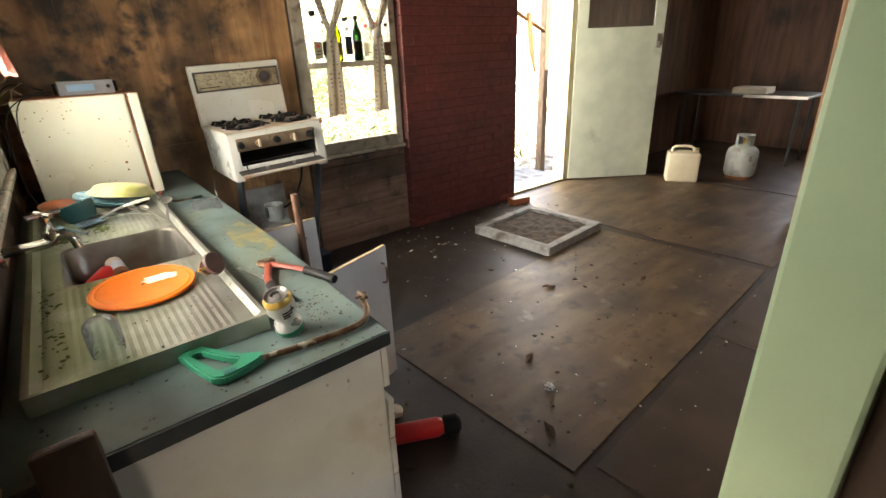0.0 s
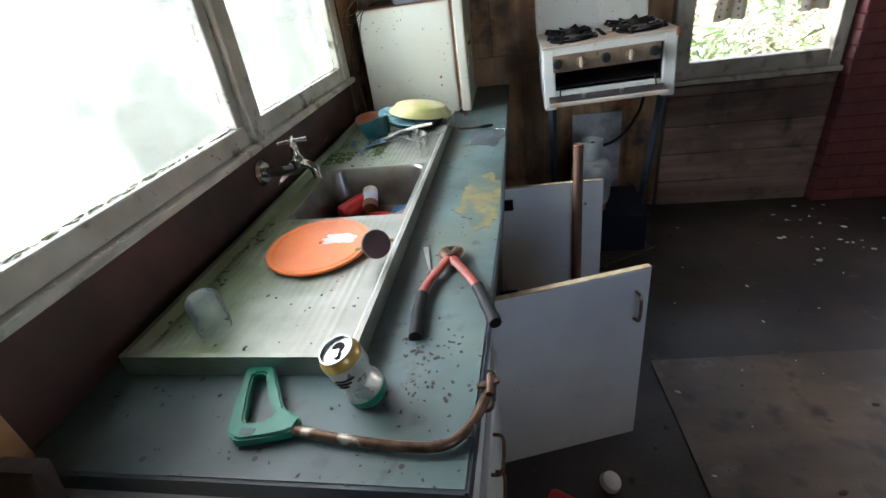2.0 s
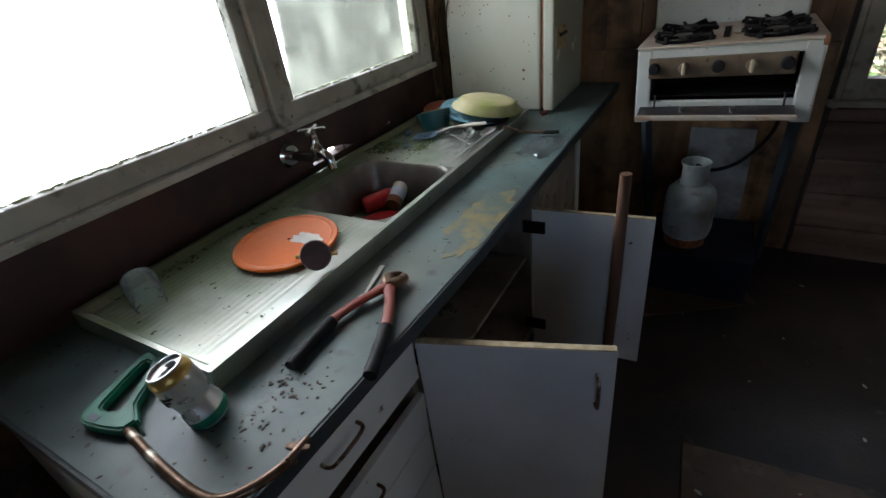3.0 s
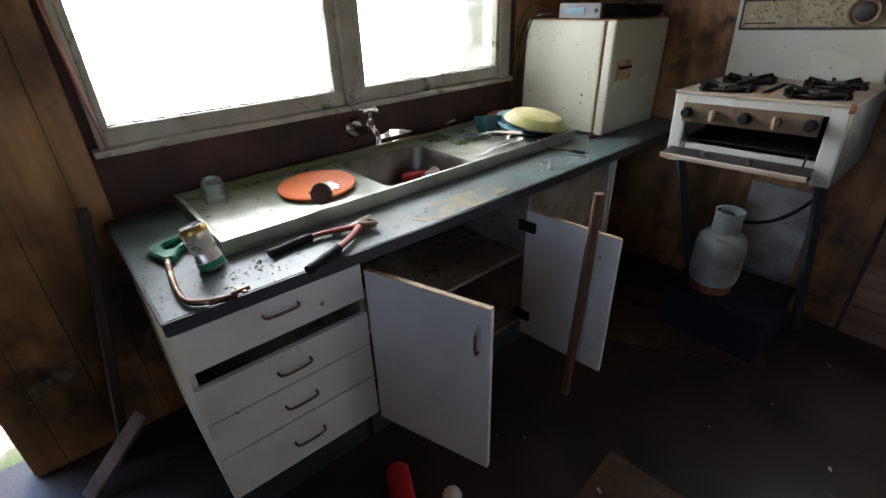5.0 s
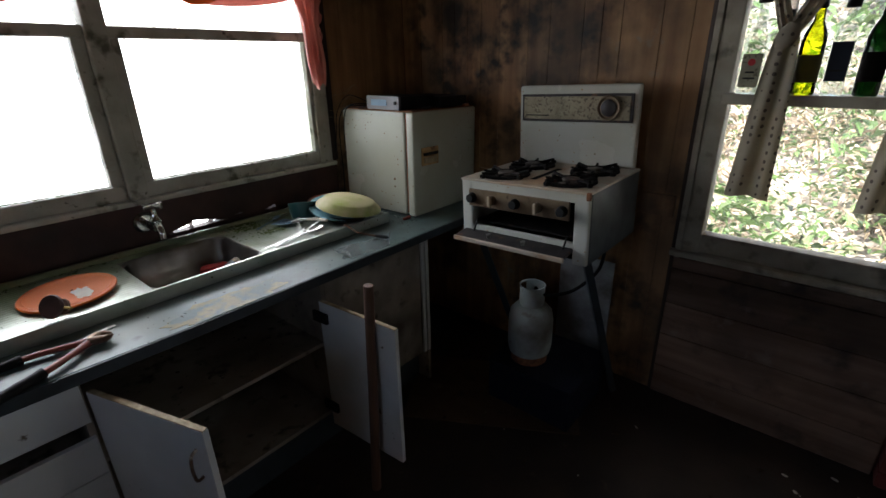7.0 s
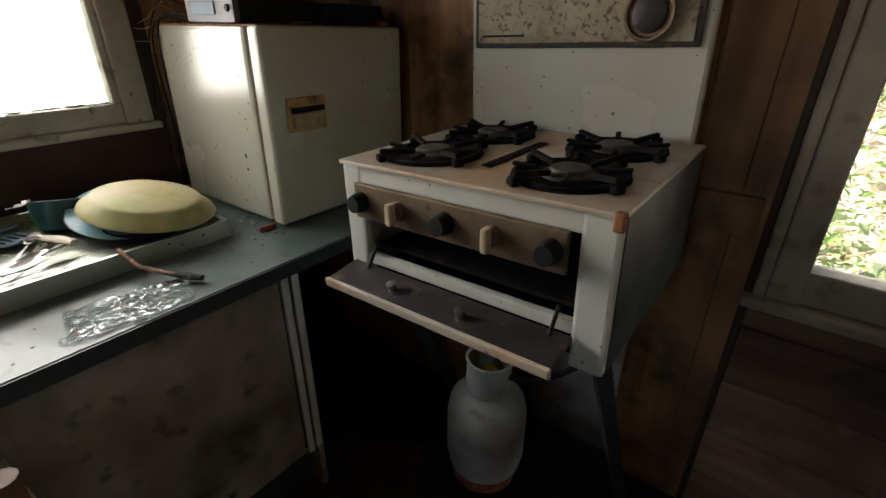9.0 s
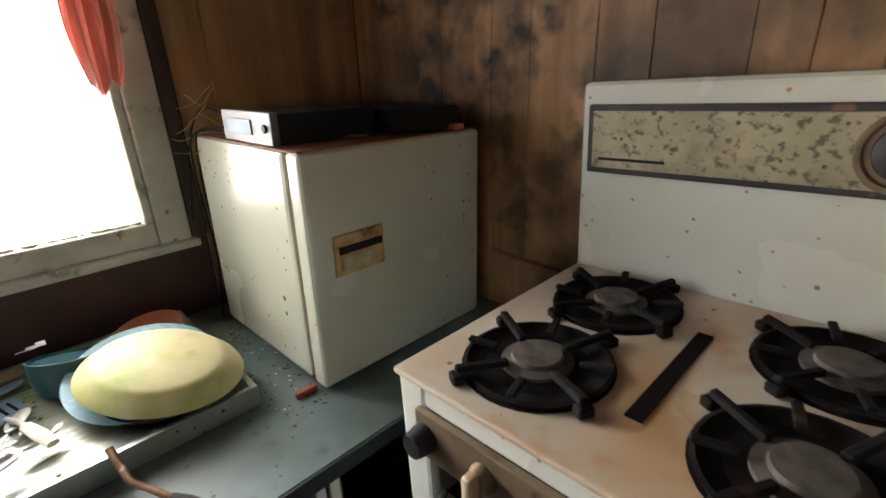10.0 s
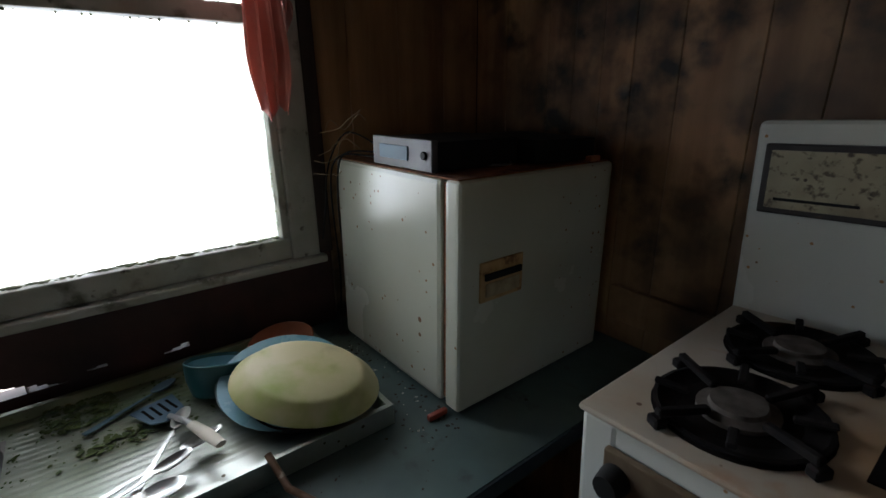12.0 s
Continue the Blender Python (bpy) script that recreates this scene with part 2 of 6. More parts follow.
BLACK_MOULD, GREY_MOULD = (0.012, 0.010, 0.008), (0.22, 0.20, 0.15)
M = {
    "wall_wood": material("mouldy_varnished_boards", (0.47, 0.262, 0.112), (0.255, 0.128, 0.052), 3.2, 0.5, stretch=(5, 5, 0.4), bump=0.2, vary=0.16,
                          stains=(((0.05, 0.026, 0.014), 1.9, 0.50, 0.72), ((0.020, 0.014, 0.009), 3.6, 0.40, 0.70, 1.3, 0.42, 0.64), ((0.018, 0.013, 0.009), 11, 0.43, 0.66, 1.2, 0.42, 0.60), (GREY_MOULD, 15, 0.58, 0.72, 1.4, 0.54, 0.66))),
    "wall_brown": material("brown_painted_board", (0.062, 0.022, 0.015), (0.032, 0.013, 0.010), 6, 0.6, stains=(((0.02, 0.012, 0.01), 4, 0.55, 0.75),)),
    "plank": material("bare_weathered_plank", (0.19, 0.120, 0.082), (0.105, 0.060, 0.038), 2.5, 0.75, stretch=(0.6, 6, 7), bump=0.25, vary=0.22,
                      stains=(((0.045, 0.028, 0.020), 2.4, 0.46, 0.72), ((0.03, 0.02, 0.015), 8, 0.56, 0.74), ((0.24, 0.19, 0.15), 7, 0.62, 0.8))),
    "dark_wall": material("dark_brown_panelling", (0.15, 0.068, 0.035), (0.075, 0.034, 0.018), 2.6, 0.55, stretch=(5, 5, 0.5), vary=0.25, stains=((BLACK_MOULD, 1.6, 0.52, 0.75),)),
    "ceiling": material("dark_ceiling_board", (0.17, 0.11, 0.07), (0.11, 0.07, 0.045), 3, 0.85, stains=(((0.12, 0.09, 0.06), 2, 0.55, 0.8),)),
    "floor": material("dirty_dark_floor_board", (0.040, 0.028, 0.021), (0.020, 0.014, 0.011), 3.5, 0.45, bump=0.35, stains=(((0.012, 0.009, 0.008), 2.2, 0.46, 0.68), ((0.11, 0.085, 0.06), 9, 0.66, 0.8))),
    "ply": material("worn_plywood_sheet", (0.112, 0.070, 0.035), (0.066, 0.040, 0.021), 2.2, 0.46, stretch=(1, 3.5, 1), bump=0.2, vary=0.12, spec=0.6,
                    stains=(((0.026, 0.018, 0.013), 1.9, 0.46, 0.70), ((0.19, 0.145, 0.10), 6, 0.60, 0.8), ((0.025, 0.018, 0.013), 9, 0.56, 0.70), ((0.025, 0.018, 0.013), 26, 0.64, 0.74))),
    "brick": material("dark_red_painted_brick", (0.110, 0.019, 0.015), (0.080, 0.014, 0.011), 18, 0.62, bump=0.4, vary=0.10, stains=(((0.05, 0.012, 0.010), 4, 0.5, 0.8),)),
    "mortar": material("red_painted_mortar", (0.085, 0.016, 0.012), None, 30, 0.9, bump=0.5),
    "frame": material("grimy_cream_window_paint", (0.46, 0.45, 0.39), (0.34, 0.33, 0.27), 9, 0.6, bump=0.25,
                      stains=(((0.10, 0.10, 0.065), 12, 0.60, 0.72), ((0.06, 0.05, 0.035), 30, 0.66, 0.74))),
    "door_paint": material("pale_green_door_paint", (0.50, 0.56, 0.46), (0.42, 0.48, 0.39), 5, 0.5, stains=(((0.24, 0.27, 0.2), 3, 0.6, 0.8),)),
    "post_paint": material("sage_green_post_paint", (0.27, 0.36, 0.23), (0.23, 0.31, 0.195), 4, 0.5, stains=(((0.25, 0.30, 0.2), 3, 0.6, 0.8),)),
    "door_frame": material("cream_door_frame_paint", (0.66, 0.60, 0.40), (0.5, 0.44, 0.28), 8, 0.55),
    "white_panel": material("dirty_white_laminate", (0.62, 0.64, 0.62), (0.52, 0.54, 0.52), 4, 0.4, bump=0.06, stains=(((0.36, 0.34, 0.28), 3.2, 0.6, 0.8), ((0.12, 0.09, 0.06), 26, 0.70, 0.76))),
    "inner_panel": material("raw_cabinet_board", (0.33, 0.29, 0.23), (0.22, 0.185, 0.145), 5, 0.7, stains=(((0.07, 0.05, 0.035), 3, 0.46, 0.72), ((0.04, 0.03, 0.02), 14, 0.58, 0.72))),
    "raw_edge": material("chipboard_edge", (0.42, 0.34, 0.20), (0.26, 0.2, 0.11), 40, 0.8),
    "worktop": material("blue_green_laminate", (0.088, 0.132, 0.126), (0.056, 0.086, 0.084), 5, 0.41, bump=0.05, spec=0.5,
                        stains=(((0.125, 0.145, 0.105), 2.6, 0.50, 0.80), ((0.030, 0.034, 0.026), 2.2, 0.48, 0.78), ((0.032, 0.030, 0.024), 16, 0.60, 0.76)), dots=(((0.025, 0.02, 0.016), 45, 0.30, 0.12),)),
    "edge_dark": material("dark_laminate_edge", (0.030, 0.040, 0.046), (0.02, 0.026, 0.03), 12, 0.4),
    "yellow": material("mottled_yellow", (0.20, 0.165, 0.055), (0.14, 0.12, 0.055), 12, 0.5, stains=(((0.075, 0.105, 0.09), 13, 0.47, 0.60), ((0.08, 0.07, 0.04), 30, 0.58, 0.7))),
    "steel": algae_steel("dull_stainless_steel"),
    "chrome": plain("worn_chrome", (0.5, 0.5, 0.48), 0.33, 1.0),
    "rust_steel": material("rusty_steel_tube", (0.17, 0.11, 0.075), (0.08, 0.042, 0.022), 40, 0.35, 0.8, stains=(((0.5, 0.45, 0.36), 24, 0.60, 0.68),)),
    "enamel": material("chipped_white_enamel", (0.50, 0.515, 0.475), (0.45, 0.465, 0.43), 2.5, 0.26, bump=0.03, spread=(0.15, 0.85),
                       stains=(((0.42, 0.39, 0.29), 3.1, 0.32, 0.95),), dots=(((0.18, 0.11, 0.06), 44, 0.22, 0.08), ((0.32, 0.18, 0.08), 80, 0.30, 0.10))),
    "hob": material("greasy_cream_hob_enamel", (0.47, 0.415, 0.33), (0.38, 0.325, 0.25), 5, 0.32, stains=(((0.40, 0.24, 0.11), 3.5, 0.50, 0.75), ((0.34, 0.15, 0.05), 9, 0.58, 0.74)), dots=(((0.12, 0.06, 0.03), 50, 0.3, 0.15),)),
    "fridge": material("rust_flecked_white_enamel", (0.53, 0.55, 0.47), (0.48, 0.50, 0.42), 2.5, 0.22, bump=0.03, spread=(0.15, 0.85), stains=(((0.42, 0.39, 0.27), 2.7, 0.32, 0.95),),
                       dots=(((0.16, 0.085, 0.04), 34, 0.28, 0.10), ((0.24, 0.13, 0.06), 80, 0.36, 0.09), ((0.10, 0.06, 0.035), 15, 0.12, 0.20))),
    "rust": material("flaking_rust", (0.28, 0.11, 0.04), (0.12, 0.045, 0.02), 40, 0.85),
    "cast": material("sooty_cast_iron", (0.010, 0.008, 0.007), (0.006, 0.005, 0.005), 30, 0.85, 0.0, spec=0.15, stains=(((0.05, 0.024, 0.012), 18, 0.64, 0.76),)),
    "burner": material("burnt_aluminium_burner", (0.11, 0.095, 0.08), (0.06, 0.05, 0.042), 40, 0.7, 0.2, spec=0.2),
    "fascia": material("tarnished_metal_fascia", (0.20, 0.145, 0.092), (0.12, 0.082, 0.05), 14, 0.42, 0.6, stains=(((0.05, 0.03, 0.02), 20, 0.6, 0.7),)),
    "speck_panel": material("corroded_cream_panel", (0.34, 0.30, 0.195), (0.22, 0.185, 0.115), 7, 0.45, 0.2, stains=(((0.16, 0.13, 0.085), 5, 0.50, 0.75), ((0.09, 0.07, 0.045), 90, 0.54, 0.66), ((0.14, 0.11, 0.07), 14, 0.50, 0.85)), dots=(((0.06, 0.045, 0.03), 80, 0.32, 0.25),)),
    "black": plain("black_plastic", (0.006, 0.006, 0.006), 0.6, spec=0.25),
    # near-black for cavity panels; also the painted dark of holes and slots
    "soot": plain("near_black_matt", (0.008, 0.006, 0.005), 0.9, spec=0.1),
    "ivory": plain("ivory_knob_plastic", (0.42, 0.33, 0.22), 0.45),
    "gas": material("grey_white_cylinder_paint", (0.36, 0.40, 0.38), (0.28, 0.31, 0.29), 8, 0.5, stains=(((0.14, 0.09, 0.06), 12, 0.60, 0.74), ((0.10, 0.08, 0.06), 4, 0.52, 0.75))),
    "crate": plain("dark_blue_plastic", (0.008, 0.012, 0.024), 0.6, spec=0.25),
    "green": plain("green_plastic_handle", (0.010, 0.185, 0.105), 0.4),
    "orange": material("orange_plastic", (0.74, 0.165, 0.010), (0.64, 0.135, 0.009), 6, 0.42, stains=(((0.35, 0.1, 0.02), 20, 0.68, 0.76),)),
    "red": plain("red_plastic", (0.50, 0.018, 0.02), 0.35),
    "red_paint": plain("red_tool_paint", (0.24, 0.04, 0.02), 0.5),
    "paper": plain("paper_and_glare_white", (0.72, 0.69, 0.62), 0.9),
    "teal": plain("dark_teal_enamel", (0.018, 0.085, 0.085), 0.35),
    "blue_plate": plain("pale_blue_china", (0.22, 0.42, 0.50), 0.25),
    "cream": material("mossy_cream_dish", (0.60, 0.54, 0.31), (0.53, 0.46, 0.25), 4, 0.5, stains=(((0.30, 0.36, 0.06), 5, 0.30, 0.56, 4.5, 0.40, 0.54), ((0.30, 0.24, 0.15), 9, 0.58, 0.8)), dots=(((0.08, 0.05, 0.03), 30, 0.2, 0.15),)),
    "terracotta": plain("orange_brown_bowl", (0.40, 0.13, 0.055), 0.4),
    "wood": material("brown_stick_wood", (0.13, 0.062, 0.034), (0.075, 0.036, 0.02), 8, 0.65, stretch=(5, 5, 0.6)),
    "pole": material("varnished_pole_wood", (0.24, 0.115, 0.045), (0.15, 0.07, 0.03), 6, 0.55, stretch=(5, 5, 0.5)),
    "pink": material("faded_pink_cotton", (0.66, 0.36, 0.31), (0.58, 0.29, 0.24), 5, 0.9, stains=(((0.68, 0.46, 0.40), 8, 0.6, 0.75),)),
    "orange_cloth": material("faded_orange_cotton", (0.60, 0.22, 0.05), (0.5, 0.17, 0.04), 8, 0.9),
    "jug": material("yellowed_white_plastic", (0.62, 0.57, 0.42), (0.52, 0.47, 0.33), 5, 0.5),
    "concrete": material("grey_concrete", (0.34, 0.35, 0.34), (0.25, 0.25, 0.24), 14, 0.9, bump=0.5, stains=(((0.1, 0.085, 0.065), 6, 0.52, 0.7),)),
    "ash": material("ash_and_dirt", (0.085, 0.065, 0.045), (0.04, 0.03, 0.022), 18, 0.95, bump=0.8, stains=(((0.26, 0.23, 0.19), 26, 0.66, 0.75),)),
    "silver": plain("brushed_silver_fascia", (0.13, 0.13, 0.135), 0.5, 0.4),
    "litter": material("crumbs_and_flakes", (0.030, 0.022, 0.016), (0.06, 0.045, 0.03), 60, 0.9),
    "pale_litter": plain("pale_flakes", (0.55, 0.53, 0.47), 0.8),
    "foil": plain("crumpled_foil", (0.62, 0.66, 0.74), 0.25, 0.9),
    "moss": material("green_algae", (0.055, 0.085, 0.025), (0.09, 0.12, 0.03), 30, 0.95, bump=0.6),
    "ground": material("leafy_soil", (0.58, 0.52, 0.42), (0.32, 0.26, 0.19), 3, 0.95, bump=0.6, stains=(((0.05, 0.04, 0.025), 1.6, 0.50, 0.62), ((0.10, 0.14, 0.04), 3, 0.54, 0.7))),
    "ply_dark": material("stained_dark_plywood", (0.062, 0.041, 0.028), (0.034, 0.023, 0.016), 2.6, 0.45, bump=0.25, vary=0.15, stains=(((0.025, 0.018, 0.014), 2.2, 0.50, 0.7), ((0.22, 0.17, 0.12), 16, 0.68, 0.76))),
    "can": material("silver_white_printed_tin", (0.62, 0.61, 0.58), (0.5, 0.49, 0.46), 20, 0.28, 0.7),
    "gold": plain("gold_printed_band", (0.50, 0.33, 0.09), 0.3, 0.6),
    "brown_food": plain("brown_jar_contents", (0.20, 0.075, 0.03), 0.5),
    "label_blue": plain("pale_blue_paper_label", (0.50, 0.58, 0.68), 0.6),
    "label_cream": plain("cream_paper_label", (0.60, 0.55, 0.44), 0.7),
    "blue": plain("bright_blue_plastic", (0.02, 0.16, 0.42), 0.4),
    "slate_blue": plain("faded_blue_nylon", (0.10, 0.18, 0.26), 0.5),
    "maroon": material("maroon_painted_wood", (0.085, 0.032, 0.024), (0.05, 0.02, 0.015), 18, 0.5),
    "dotted": None,
    "dark_timber": material("dark_brown_timber", (0.045, 0.024, 0.016), (0.025, 0.014, 0.010), 8, 0.6, stretch=(5, 5, 0.6)),
    "leaf": material("green_leaves", (0.15, 0.24, 0.08), (0.10, 0.17, 0.05), 3, 0.4, bump=0, island=0.6),
    "dry_leaf": material("dry_brown_bracken", (0.68, 0.58, 0.44), (0.44, 0.33, 0.22), 3, 0.6, bump=0, island=0.6),
    "bark": material("grey_bark", (0.16, 0.12, 0.085), (0.09, 0.065, 0.045), 10, 0.9, stretch=(3, 3, 0.6), bump=0.6),
    "pane": glass("dusty_window_pane", dirt=0.10),
    "clear": glass("clear_bottle_glass", (0.84, 0.87, 0.83), 0.04, 0.22, (0.55, 0.57, 0.5)),
    "film": glass("crinkled_clear_film", (0.92, 0.96, 0.96), 0.12, 0.07, (0.5, 0.56, 0.58)),
    "straw": material("dry_straw", (0.36, 0.28, 0.15), (0.24, 0.18, 0.09), 20, 0.8),
    "putty": material("mossy_crumbled_putty", (0.30, 0.32, 0.20), (0.11, 0.13, 0.05), 25, 0.95, bump=0.5),
    # cream label paper, its colour darkened for the light behind the bottle
    "dim_label": material("backlit_paper_label", (0.26, 0.25, 0.18), (0.2, 0.19, 0.13), 12, 0.8, stains=(((0.10, 0.09, 0.06), 60, 0.56, 0.64),)),
    "amber_label": plain("dark_amber_label", (0.09, 0.075, 0.02), 0.6),
    "grime": glass("pale_grime_on_glass", (0.9, 0.92, 0.88), 0.2, 0.75, (0.62, 0.64, 0.56)),
    "jar_glass": glass("dusty_jar_glass", (0.97, 0.99, 0.98), 0.03, 0.045, (0.75, 0.8, 0.76)),
    "basin": material("dark_stained_steel", (0.26, 0.25, 0.225), (0.17, 0.16, 0.14), 8, 0.34, 0.9, bump=0.04, stains=(((0.12, 0.08, 0.05), 5, 0.45, 0.75),)),
    "frame_b": material("dirty_brownish_window_paint", (0.34, 0.31, 0.245), (0.24, 0.215, 0.165), 9, 0.6, bump=0.25, stains=(((0.09, 0.075, 0.05), 12, 0.55, 0.72),)),
    "tap_chrome": plain("old_tap_chrome", (0.6, 0.6, 0.58), 0.16, 1.0),
    "handle_plate": material("rusty_yellowed_plate", (0.48, 0.32, 0.13), (0.36, 0.21, 0.08), 30, 0.5, stains=(((0.12, 0.05, 0.02), 30, 0.58, 0.7),)),
    "flap": material("dark_sooty_metal", (0.055, 0.048, 0.048), (0.035, 0.03, 0.03), 12, 0.4, 0.5, stains=(((0.14, 0.08, 0.05), 22, 0.62, 0.7),)),
    "yellow_glass": glass("yellow_green_bottle_glass", (0.72, 0.78, 0.03)),
    "green_glass": glass("dark_green_bottle_glass", (0.05, 0.14, 0.06)),
}


def dotted_cotton():
    """Cream cotton with small dark dots."""
    m = material("dotted_cream_cotton", (0.42, 0.38, 0.30), (0.34, 0.30, 0.23), 6, 0.9)
    n, l = m.node_tree.nodes, m.node_tree.links
    cell = n.new("ShaderNodeTexVoronoi")
    cell.inputs["Scale"].default_value, cell.inputs["Randomness"].default_value = 32, 0.25
    l.new(n.new("ShaderNodeNewGeometry").outputs["Position"], cell.inputs["Vector"])
    less = n.new("ShaderNodeMath")
    less.operation, less.inputs[1].default_value = "LESS_THAN", 0.24
    l.new(cell.outputs["Distance"], less.inputs[0])
    x = n.new("ShaderNodeMix")
    x.data_type = "RGBA"
    bsdf = n["Principled BSDF"]
    before = bsdf.inputs["Base Color"].links[0].from_socket
    colours = [s for s in x.inputs if s.type == "RGBA"]
    l.new(less.outputs[0], x.inputs["Factor"])
    l.new(before, colours[0])
    colours[1].default_value = (0.12, 0.10, 0.085, 1)
    l.new([s for s in x.outputs if s.type == "RGBA"][0], bsdf.inputs["Base Color"])
    return m


M["dotted"] = dotted_cotton()


def sheer(m, share):
    """Thin cloth: a share of the light passes through it."""
    n, l = m.node_tree.nodes, m.node_tree.links
    bsdf = n["Principled BSDF"]
    through_cloth, blend = n.new("ShaderNodeBsdfTranslucent"), n.new("ShaderNodeMixShader")
    l.new(bsdf.inputs["Base Color"].links[0].from_socket, through_cloth.inputs[0])
    blend.inputs[0].default_value = share
    l.new(bsdf.outputs[0], blend.inputs[1])
    l.new(through_cloth.outputs[0], blend.inputs[2])
    l.new(blend.outputs[0], n["Material Output"].inputs[0])


for key in ("dotted", "pink", "orange_cloth"):
    sheer(M[key], 0.45)


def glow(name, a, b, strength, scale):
    """Emission that stands in for far bright daylight seen through a window."""
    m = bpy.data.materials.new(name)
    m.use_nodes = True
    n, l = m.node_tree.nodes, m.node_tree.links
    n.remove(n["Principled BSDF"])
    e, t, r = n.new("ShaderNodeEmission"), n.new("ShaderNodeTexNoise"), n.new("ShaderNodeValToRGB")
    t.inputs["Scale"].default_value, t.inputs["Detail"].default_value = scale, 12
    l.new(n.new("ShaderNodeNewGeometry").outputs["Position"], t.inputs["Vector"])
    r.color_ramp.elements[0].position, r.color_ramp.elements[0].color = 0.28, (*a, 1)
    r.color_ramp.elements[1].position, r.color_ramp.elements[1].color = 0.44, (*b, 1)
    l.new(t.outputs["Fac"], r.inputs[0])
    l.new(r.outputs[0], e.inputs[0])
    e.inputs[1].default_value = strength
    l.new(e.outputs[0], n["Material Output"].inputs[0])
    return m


M["bright_distance"] = glow("glowing_distance", (0.86, 0.89, 0.80), (1.0, 1.0, 0.98), 2.8, 3.0)

# ---------------------------------------------------------------- mesh helpers
WHERE = {}


def finish(bm, name, mat, smooth=False):
    me = bpy.data.meshes.new(name)
    bm.normal_update()
    bm.to_mesh(me)
    bm.free()
    for one in mat if isinstance(mat, tuple) else (mat,):
        me.materials.append(M[one])
    if smooth:
        me.polygons.foreach_set("use_smooth", [True] * len(me.polygons))
        me.set_sharp_from_angle(angle=radians(40))
    return me


def thing(name, label, category, x=0, y=0, z=0, rz=0, rx=0, ry=0, group="", kind=""):
    ob = new(name)
    ob.empty_display_size = 0.05
    ob.matrix_basis = WHERE[ob] = pose(x, y, z, rx, ry, rz)
    return tagged(ob, label, category, group, kind)


def part(name, bm, mat, parent, label="", smooth=False, local=False):
    """One mesh under a thing or a part; bm is in the world's metres, or with local in the thing's own."""
    if not local:
        bm.transform(WHERE[parent].inverted())
    ob = new(name, finish(bm, name, mat, smooth))
    ob.parent = parent
    WHERE[ob] = WHERE[parent]
    return tagged(ob, label)


def solo(name, bm, mat, label, category, kind="", group="", smooth=False):
    """A thing or a piece of the setting that is one mesh; its origin lies at the middle of its base."""
    xs = [v.co for v in bm.verts]
    base = Vector((sum(c.x for c in xs) / len(xs), sum(c.y for c in xs) / len(xs), min(c.z for c in xs)))
    bm.transform(Matrix.Translation(-base))
    ob = new(name, finish(bm, name, mat, smooth))
    ob.matrix_basis = WHERE[ob] = Matrix.Translation(base)
    return tagged(ob, label, category, group, kind)


def box(x0, x1, y0, y1, z0, z1, bevel=0.0, bm=None, m=None, segments=2):
    own = bmesh.new()
    bmesh.ops.create_cube(own, size=1, matrix=Matrix.LocRotScale(((x0 + x1) / 2, (y0 + y1) / 2, (z0 + z1) / 2), None, (abs(x1 - x0), abs(y1 - y0), abs(z1 - z0))))
    if bevel:
        bmesh.ops.bevel(own, geom=own.edges[:], offset=bevel, segments=segments, profile=0.6, affect="EDGES")
    return merge(own, bm, m)


def merge(own, bm=None, m=None):
    if m is not None:
        own.transform(m)
    if bm is None:
        return own
    me = bpy.data.meshes.new("join")
    own.to_mesh(me)
    own.free()
    bm.from_mesh(me)
    bpy.data.meshes.remove(me)
    return bm


def lathe(profile, n=28, m=None, bm=None, squash=1.0):
    """A turned shape from (radius, height) pairs about z."""
    own = bmesh.new()
    rings = []
    for r, z in profile:
        if r < 1e-5:
            rings.append([own.verts.new((0, 0, z))])
        else:
            rings.append([own.verts.new((r * math.cos(2 * math.pi * k / n), squash * r * math.sin(2 * math.pi * k / n), z)) for k in range(n)])
    for a, b in zip(rings, rings[1:]):
        for k in range(n):
            q = (k + 1) % n
            if len(a) == 1 and len(b) > 1:
                own.faces.new((a[0], b[q], b[k]))
            elif len(b) == 1 and len(a) > 1:
                own.faces.new((a[k], a[q], b[0]))
            elif len(a) > 1:
                own.faces.new((a[k], a[q], b[q], b[k]))
    bmesh.ops.recalc_face_normals(own, faces=own.faces[:])
    return merge(own, bm, m)


def tube(points, r, n=10, bm=None, m=None, closed_ends=True, flat=1.0):
    """A round bar through points; r: one radius or one for each point."""
    own = bmesh.new()
    pts = [Vector(p) for p in points]
    radii = r if isinstance(r, (list, tuple)) else [r] * len(pts)
    rings, side = [], None
    for k, p in enumerate(pts):
        d = (pts[min(k + 1, len(pts) - 1)] - pts[max(k - 1, 0)]).normalized()
        if side is None:
            side = d.orthogonal().normalized() if abs(d.z) > 0.95 else d.cross(Vector((0, 0, 1))).normalized()
        side = (side - d * side.dot(d)).normalized()
        up = side.cross(d).normalized()
        rings.append([own.verts.new(p + radii[k] * (math.cos(2 * math.pi * j / n) * side + flat * math.sin(2 * math.pi * j / n) * up)) for j in range(n)])
    for a, b in zip(rings, rings[1:]):
        for j in range(n):
            own.faces.new((a[j], a[(j + 1) % n], b[(j + 1) % n], b[j]))
    if closed_ends:
        own.faces.new(rings[0][::-1])
        own.faces.new(rings[-1])
    bmesh.ops.recalc_face_normals(own, faces=own.faces[:])
    return merge(own, bm, m)


